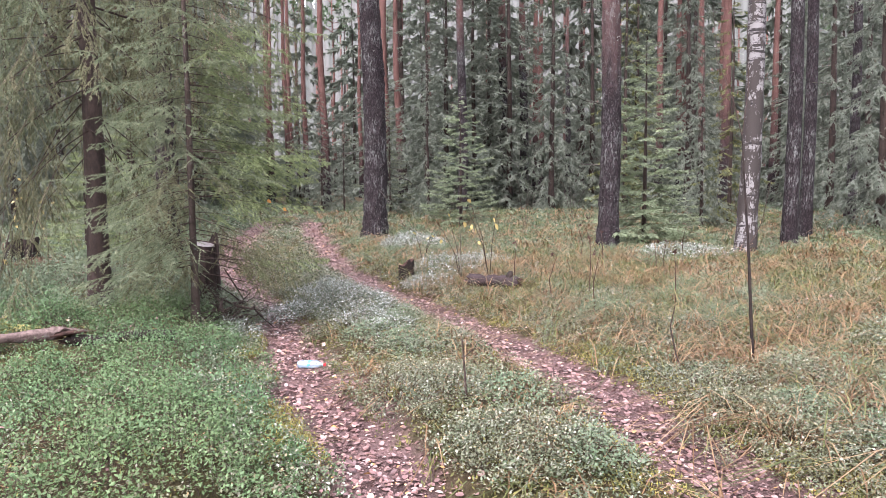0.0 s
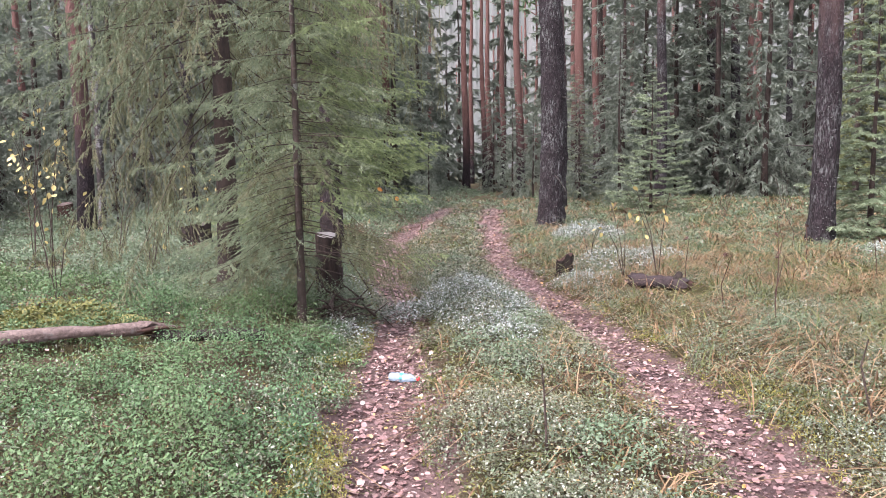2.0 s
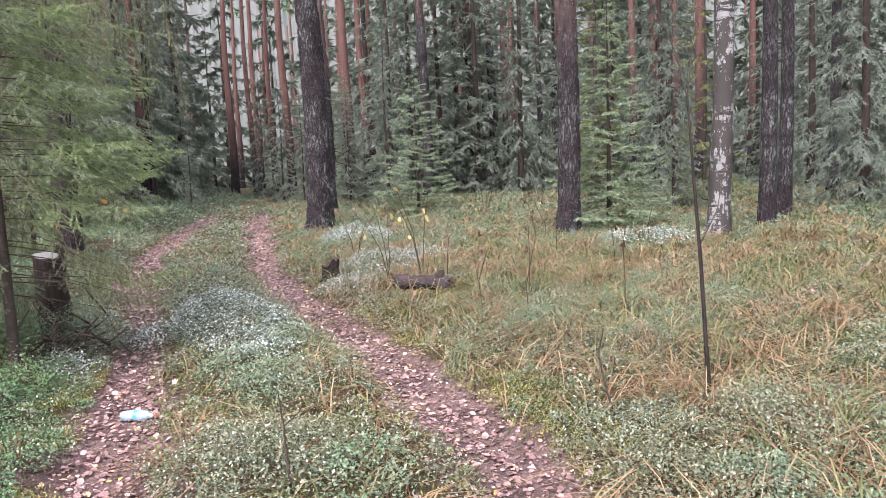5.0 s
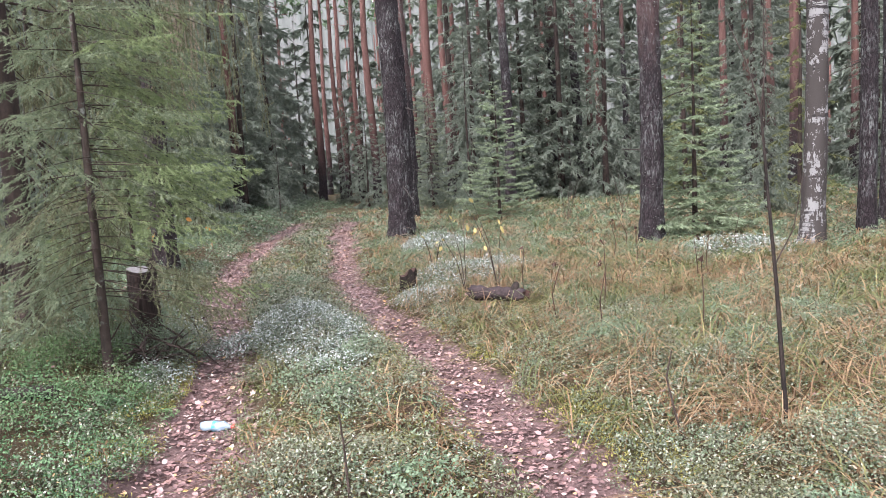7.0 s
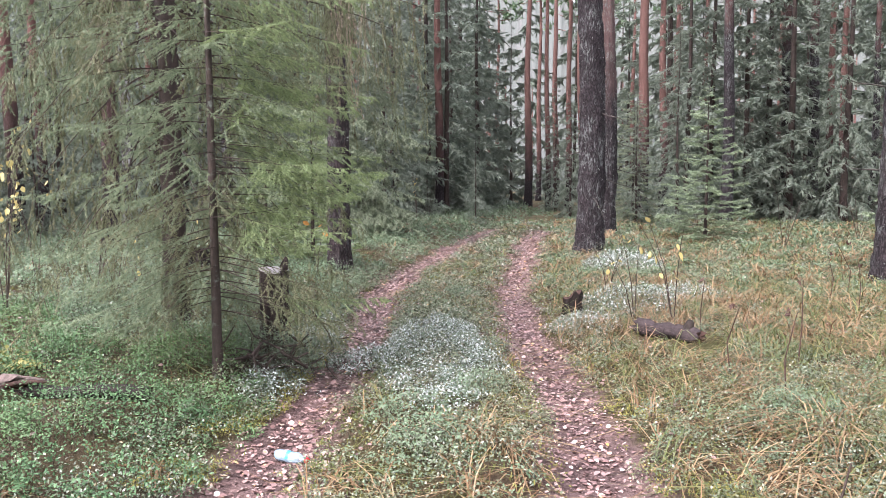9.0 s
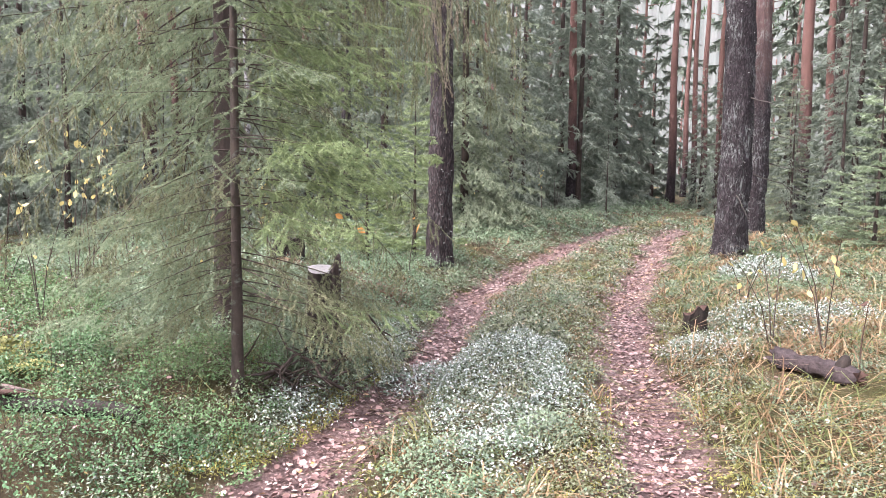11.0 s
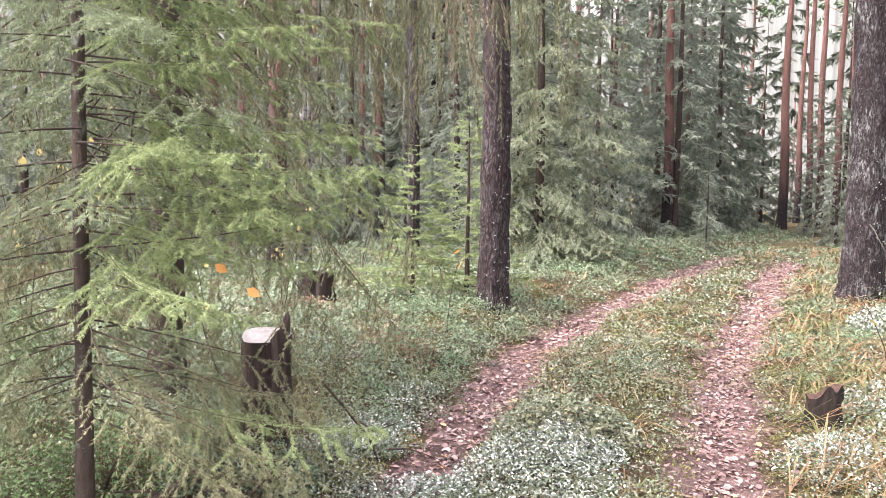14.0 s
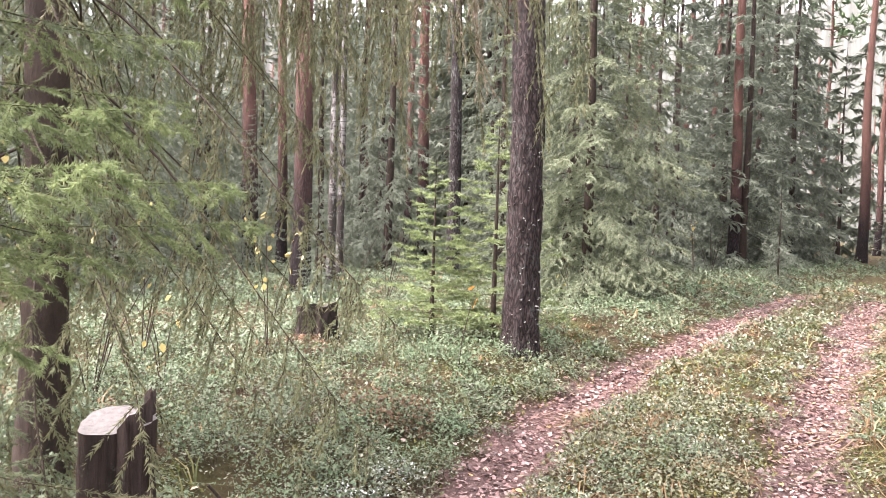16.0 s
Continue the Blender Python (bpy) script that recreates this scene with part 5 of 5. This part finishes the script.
def off_rut(l, r, y, wl_=0.24, x=None):
    if x is not None:
        wl_ = wl_ * (0.32 + 0.85 * patchy(x, y, 5.3, 0.7) + 0.4 * patchy(x, y, 13.0, 2.7))
    ok = ((np.abs(l) > wl_) & (np.abs(r) > wl_)) | (y > 24)
    for x0, y0, x1, y1, w in CLEAR if x is not None else ():
        t = np.clip(((x - x0) * (x1 - x0) + (y - y0) * (y1 - y0)) / ((x1 - x0) ** 2 + (y1 - y0) ** 2), 0, 1)
        ok &= np.hypot(x - x0 - t * (x1 - x0), y - y0 - t * (y1 - y0)) > w
    return ok


rng = np.random.default_rng(17)
# bilberry: all over the left bank and the far floor
BS, LS = 0.0105 + 0.0033 * cd, 0.0095 + 0.0036 * cd
x, y = sow(cover(cd, BS, 0.95) / 17, rng)
l, r = rut_offsets(x, y)
dd = np.maximum(3.0, reach(x, y))
pr = np.where(l < 0, 1.0, np.where(r > 0, np.where(y > 13, 0.75, 0.18), 0.16)) * np.where(l < 0, 0.45 + 0.55 * (patchy(x, y, 2.1, 0.5) > 0.22), 1)
sprig = patchy(x, y, 8.5, 0.9) * 0.6 + patchy(x, y, 5.1, 2.9) * 0.4
keep = off_rut(l, r, y, 0.33, x) & (rng.random(len(x)) < pr) & ((sprig > np.where((l < 0) & (y + 0.25 * x < 7.2), 0.33, 0.4) + 0.08 * rng.normal(size=len(x))) | (dd > 11))
x, y, l, r, dd, sprig = x[keep], y[keep], l[keep], r[keep], dd[keep], sprig[keep]
H = np.where(l < 0, 0.25, 0.14) * (0.12 + 0.5 * patchy(x, y, 3.3, 2.2) + 1.7 * np.clip(sprig - 0.25, 0, 1) ** 1.3) * rng.uniform(0.45, 1.35, len(x)) * (0.55 + 0.45 * sstep(0.25, 0.9, np.minimum(np.abs(l), np.abs(r)))) + 0.02
size = 0.0105 + 0.0033 * dd
lush = (y + 0.25 * x + 0.9 * patchy(x, y, 1.4, 0.3) < 6.9) & (l < 0)
for sel, mat, label in ((lush, "bilberry_green", "lush bright green bilberry shrubs on the rut's bank"), (~lush, "bilberry", "low grey-green bilberry shrubs covering the forest floor")):
    bb = new("bilberry_shrubs", mesh_of("bilberry_shrubs", leaf_cloud(x[sel], y[sel], H[sel], 0.05 + 0.011 * dd[sel], 17, size[sel], rng), [M[mat], M["twig"]]))
    tagged(bb, label, "shrubs", kind="stuff")
# lingonberry: between the ruts and along their edges
x, y = sow(cover(cd, LS, 0.58) / 14 * (cd < 22), rng)
l, r = rut_offsets(x, y)
dd = np.maximum(3.0, reach(x, y))
mid = (l > 0) & (r < 0)
pr = np.where(mid, 0.95, np.where(l <= 0, 0.25 + 0.65 * (np.abs(l) < 0.8), 0.52)) * (0.35 + 0.65 * (patchy(x, y, 3.1, 1.7) > np.where(mid & (y < 6.5), 0.52, 0.34)))
keep = off_rut(l, r, y, 0.27, x) & (rng.random(len(x)) < pr)
x, y, l, r, dd = x[keep], y[keep], l[keep], r[keep], dd[keep]
H = 0.085 * rng.uniform(0.5, 1.5, len(x)) + 0.03
lb = new("lingonberry_shrubs", mesh_of("lingonberry_shrubs", leaf_cloud(x, y, H, 0.045 + 0.009 * dd, 14, 0.0095 + 0.0036 * dd, rng, 0.5), [M["lingon"], M["twig"]]))
tagged(lb, "glossy small-leaved lingonberry between the wheel ruts", "shrubs", kind="stuff")


def clump(name, x0, y0, rad, H0, n, seed, label, mat, per=16, size=0.026, long=1.25, shear=0.0):
    g = np.random.default_rng(seed)
    q = np.sqrt(g.random(n)) * rad
    a = g.uniform(0, 6.28, n)
    y = y0 + long * q * np.sin(a)
    x = x0 + q * np.cos(a) + shear * (y - y0)
    H = H0 * (1 - 0.75 * (q / rad) ** 2) * g.uniform(0.8, 1.1, n) + 0.05
    ob = new(name, mesh_of(name, leaf_cloud(x, y, H, np.full(n, 0.07), per, np.full(n, size), g, 0.5), [mat, M["twig"]]))
    return tagged(ob, label, "shrub", kind="stuff")


clump("green_shrub", -1.2, 8.2, 0.45, 0.2, 300, 36, "small-leaved lingonberry clump between the ruts", M["lingon"], 15, 0.024, 2.0, -0.4)
# pale clumps carry their sky glints in the leaf colour
clump("pale_shrub", -1.3, 8.3, 0.5, 0.27, 640, 1, "wet lingonberry clump between the ruts, its sky glints painted whitish", M["pale"], 19, 0.0185, 2.6, -0.42)
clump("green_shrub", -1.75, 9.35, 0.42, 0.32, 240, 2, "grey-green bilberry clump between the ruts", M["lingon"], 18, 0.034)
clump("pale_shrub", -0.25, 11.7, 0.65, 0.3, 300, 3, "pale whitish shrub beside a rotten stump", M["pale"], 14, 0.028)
clump("pale_shrub", -1.0, 15.6, 0.7, 0.36, 420, 4, "whitish shrub by a pine foot", M["pale"], 14, 0.036)
clump("pale_shrub", -0.42, 10.3, 0.38, 0.2, 170, 51, "wet lingonberry with painted pale glints in front of a rotten stump", M["pale"], 15, 0.021)
clump("pale_shrub", 0.35, 12.7, 0.5, 0.24, 200, 52, "wet lingonberry with painted pale glints in dry grass", M["pale"], 14, 0.026)
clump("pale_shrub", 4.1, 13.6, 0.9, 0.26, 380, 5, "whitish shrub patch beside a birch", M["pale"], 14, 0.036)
clump("pale_shrub", -1.9, 8.15, 0.3, 0.14, 120, 6, "wet lingonberry with painted pale glints at the rut's edge", M["pale"], 14, 0.026)
clump("green_shrub", -2.3, 7.5, 0.34, 0.44, 170, 21, "bilberry growing against a sawn stump", M["bilberry"], 26, 0.019)
clump("green_shrub", -2.3, 7.95, 0.3, 0.34, 110, 22, "bilberry growing against a sawn stump", M["lingon"], 26, 0.019)
clump("green_shrub", -2.95, 7.7, 0.3, 0.36, 110, 23, "bilberry growing behind a sawn stump", M["bilberry"], 26, 0.019)
clump("moss_mound", -4.05, 5.8, 0.5, 0.26, 300, 24, "yellow-green moss cushion behind a fallen log", M["moss"], 16, 0.04)
clump("brown_shrub", -6.3, 10.9, 0.4, 0.14, 120, 25, "reddish brown withered shrub at a stump", M["withered"], 14, 0.04)
clump("brown_shrub", -4.0, 10.2, 0.35, 0.2, 80, 26, "reddish brown withered bilberry beside the rut", M["withered"], 14, 0.035)
clump("green_shrub", -0.1, 4.9, 0.45, 0.24, 260, 7, "green lingonberry clump between the ruts", M["lingon"], 26, 0.0165)
clump("green_shrub", 0.45, 3.9, 0.4, 0.2, 220, 8, "green lingonberry clump between the ruts", M["lingon"], 26, 0.0165)

clump("green_shrub", 1.85, 4.3, 0.5, 0.16, 260, 31, "small-leaved lingonberry beside the rut in grass", M["lingon"], 22, 0.0165)
clump("green_shrub", 1.75, 5.1, 0.45, 0.15, 220, 32, "small-leaved lingonberry beside the rut in grass", M["lingon"], 22, 0.0165)
clump("green_shrub", 2.3, 3.7, 0.5, 0.16, 220, 33, "small-leaved lingonberry beside the rut in grass", M["lingon"], 22, 0.0165)

g = np.random.default_rng(71)
for k in range(26):
    x, y = g.uniform(1.2, 4.6), g.uniform(3.4, 9.6)
    if rut_offsets(x, y)[1] < 0.75:
        continue
    clump("green_shrub", x, y, g.uniform(0.25, 0.5), g.uniform(0.14, 0.24), 150, 200 + k, "low green bilberry among dry grass", M["bilberry"] if k % 3 else M["lingon"], 22, 0.0165)
for k in range(16):
    y = g.uniform(6.6, 10.4) if k % 2 else g.uniform(3.6, 11)
    x = np.interp(y, RUT_Y, RUT_LX) * 0.5 + np.interp(y, RUT_RY, RUT_RX) * 0.5 + g.uniform(-0.3, 0.3)
    clump("pale_shrub" if k % 2 else "green_shrub", x, y, g.uniform(0.18, 0.34), g.uniform(0.13, 0.22), 80, 240 + k, "wet lingonberry with painted pale glints between the ruts" if k % 2 else "green bilberry between the ruts", M["pale"] if k % 2 else M["bilberry"], 14, 0.022)
for k in range(14):
    y = g.uniform(6.4, 9.6)
    x = np.interp(y, RUT_Y, RUT_LX) - g.uniform(0.36, 0.6)
    clump("pale_shrub", x, y, g.uniform(0.14, 0.26), g.uniform(0.1, 0.18), 50, 270 + k, "wet lingonberry with painted pale glints at the rut's edge", M["pale"], 12, 0.02)


def fern(x, y, n, L, seed, label):
    """fronds that arch from one root, each a midrib with paired leaflets"""
    g = np.random.default_rng(seed)
    t = thing("fern", pose(x, y, h1(x, y)), label, "fern")
    for k in range(n):
        s_ = np.linspace(0, 1, 16)
        ln = L * g.uniform(0.75, 1.1)
        rib = np.stack([ln * s_ * 0.9, 0 * s_, ln * (0.75 * s_ - 0.7 * s_ ** 2.2)], -1)
        b = [(*tube(rib, 0.003 * (1.05 - s_), 4, cap=False)[:2], 0)]
        vs_, c = [], 0
        for p, q in zip(rib[2:], s_[2:]):
            for sg in (-1, 1):
                w_ = ln * 0.3 * math.sin(math.pi * (0.12 + 0.86 * q)) * g.uniform(0.85, 1.1)
                tip = p + np.array([w_ * 0.35, sg * w_, -0.12 * w_])
                e_ = np.array([ln * 0.024, 0, 0.004])
                vs_ += [p - e_, (p + tip) / 2 - e_ * 0.8, tip, (p + tip) / 2 + e_ * 0.8, p + e_]
        fv = np.array(vs_)
        b.append((fv, np.arange(len(fv)).reshape(-1, 5), 0))
        part("frond", mesh_of("frond", b, [M["fern"]]), t, at=Matrix.Rotation(k * 6.28 / n + g.uniform(-0.3, 0.3), 4, "Z"))


fern(-3.75, 5.95, 9, 0.55, 1, "yellowing fern growing behind a fallen log")
fern(-4.5, 5.6, 7, 0.45, 2, "yellowing fern in the bilberry")

# dry and green grass: the right side, some in the middle
for name, mat, n, seed, label, wgt in (("dry_grass", "straw", 18000, 5, "bent straw-coloured dry grass beside the track", 1.0), ("green_grass", "grass", 16000, 6, "yellow-green autumn grass beside the track", 0.7)):
    g = np.random.default_rng(seed)
    tx, ty = sow(n / 700.0 * np.clip(6 / cd, 0.12, 1) ** 1.2 * (cd < 24), g)
    k = np.repeat(np.arange(len(tx)), 14)
    x, y = tx[k] + g.normal(size=len(k)) * 0.05, ty[k] + g.normal(size=len(k)) * 0.05
    l, r = rut_offsets(x, y)
    dd = np.maximum(3.0, reach(x, y))
    pr = np.where(r > 0.3, np.where(y < 14, 0.3 + 0.7 * sstep(0.5, 1.6, r) * (patchy(x, y, 2.0, seed) > 0.36), 0.4), np.where(l > 0, np.where(y < 8, 0.34, 0.2), np.where(y > 14, 0.16, 0.03)))
    keep = off_rut(l, r, y, 0.32, x) & (np.repeat(g.random(len(tx)), 14) < pr * wgt)
    lean = np.repeat(g.uniform(0, 6.28, len(tx)), 14)[keep]
    tall = np.repeat(g.uniform(0.55, 1.2, len(tx)), 14)[keep]
    x, y, dd, r = x[keep], y[keep], dd[keep], r[keep]
    L = tall * g.uniform(0.35, 0.85, len(x)) * np.where(r > 0, 1.0, 0.6)
    ob = new(name, mesh_of(name, blades(x, y, L, 0.0044 + 0.0013 * dd, g, 1.65, 0.66, lean), [M[mat]]))
    tagged(ob, label, "grass", kind="stuff")


def tuft(x0, y0, n, L, seed, label):
    g = np.random.default_rng(seed)
    x, y = x0 + g.normal(size=n) * 0.06, y0 + g.normal(size=n) * 0.06
    ob = new("grass_tuft", mesh_of("grass_tuft", blades(x, y, g.uniform(0.6, 1.0, n) * L, np.full(n, 0.0045), g, 1.5, 0.75), [M["straw"]]))
    tagged(ob, label, "grass", kind="stuff")


tuft(-2.74, 11.63, 60, 0.45, 1, "upright straw-yellow grass tuft between the ruts")
tuft(2.25, 5.6, 120, 0.6, 2, "long bent dry grass round a sapling")
tuft(1.9, 4.3, 70, 0.5, 3, "long bent dry grass at the rut")
tuft(2.6, 4.9, 70, 0.5, 4, "long bent dry grass tuft")

# moss cushions and ferny low growth
g = np.random.default_rng(8)
x, y = sow(cover(cd, 0.016 + 0.0045 * cd, 0.16, 0.35) / 10 * (cd < 10), g)
l, r = rut_offsets(x, y)
keep = (np.minimum(np.abs(l), np.abs(r)) > 0.2) & (g.random(len(x)) < np.where((l > 0) & (r < 0), 0.9, np.where(r > 0, 0.75, 0.3)))
x, y = x[keep], y[keep]
dd = np.maximum(3.0, reach(x, y))
ms = new("moss", mesh_of("moss", leaf_cloud(x, y, np.full(len(x), 0.035), 0.05 + 0.006 * dd, 10, 0.016 + 0.0045 * dd, g, 0.9, 0.35, False), [M["moss"]]))
tagged(ms, "yellow-green moss on the forest floor", "moss", kind="stuff")

g = np.random.default_rng(81)
n = 2600
y = g.uniform(2.4, 9.0, n)
side_ = g.random(n) < 0.6
x = np.where(side_, np.interp(y, RUT_Y, RUT_LX) - g.uniform(0.22, 0.6, n), np.interp(y, RUT_RY, RUT_RX) + g.uniform(0.25, 0.7, n) * np.where(g.random(n) < 0.7, 1, -1))
keep = patchy(x, y, 3.7, 1.1) > 0.45
x, y = x[keep], y[keep]
mb = new("moss", mesh_of("moss", leaf_cloud(x, y, np.full(len(x), 0.05), np.full(len(x), 0.06), 16, np.full(len(x), 0.02), g, 0.9, 0.35, False), [M["moss_bright"]]))
tagged(mb, "bright yellow-green moss along the ruts", "moss", kind="stuff")

# fallen leaves in the ruts and scattered
g = np.random.default_rng(9)
n = 34000
side_ = g.random(n) < 0.5
y = 1.5 + 23 * g.random(n) ** 1.25
o = g.normal(size=n) * 0.2
x = np.where(side_, np.interp(y, RUT_Y, RUT_LX), np.interp(y, RUT_RY, RUT_RX)) + o
x2, y2 = sow(9.0 * (cd < 14), g)
x, y = np.concatenate([x, x2]), np.concatenate([y, y2])
m = len(x)
z = hgt(x, y) + g.uniform(0.004, 0.02, m) + np.concatenate([np.zeros(n), g.uniform(0, 0.1, len(x2))])
a = g.uniform(0, 6.28, m)
e = g.normal(0, 0.25, m)
d = np.stack([np.cos(a) * np.cos(e), np.sin(a) * np.cos(e), np.sin(e)], -1)
w = np.cross(d, np.array([0, 0, 1.0]) + g.normal(size=(m, 3)) * 0.3)
w /= np.linalg.norm(w, axis=1)[:, None]
up = np.cross(w, d)
L = ((0.013 + 0.034 * g.random(m) ** 2.0) * (1 + 0.03 * reach(x, y)))[:, None]
p = np.stack([x, y, z], -1)
wide = g.uniform(0.26, 0.46, m)[:, None]
v = np.stack([p + d * L * a_ + w * L * wide * b_ + up * L * c_ for a_, b_, c_ in ((0, 0, 0), (0.25, 0.85, 0.1), (0.65, 0.9, 0.13), (1.0, 0, 0.03), (0.65, -0.9, 0.1), (0.25, -0.85, 0.12))], 1).reshape(-1, 3)
lt = new("fallen_leaves", mesh_of("fallen_leaves", [(v, (np.arange(m)[:, None, None] * 6 + np.array([[0, 1, 2, 3], [0, 3, 4, 5]])[None]).reshape(-1, 4), 0)], [M["litter"]]))
tagged(lt, "wet brown and pale fallen leaves in the wheel ruts", "leaves", kind="stuff")

# dry stalks standing in the grass
for i in range(11):
    g = np.random.default_rng(700 + i)
    x = g.uniform(0.7, 4.2)
    y = g.uniform(7.5, 13.5)
    L = g.uniform(0.35, 0.75)
    t = stem_thing("dry_stalk", (x, y), [(0, 0, -0.05), (g.normal() * 0.02, 0, L * 0.5), (g.normal() * 0.06, g.normal() * 0.05, L)], [0.006, 0.005, 0.003], "dark withered flower stalk in dry grass", "stalk", M["rot_red"], 5)
    t["group"] = "withered stalks"
    head = [(np.array([0, 0, L]) + p * 0.02, np.arange(12).reshape(-1, 3), 0) for p in [g.normal(size=(12, 3))]]
    part("seed_head", mesh_of("seed_head", head, [M["rot_red"]]), t)
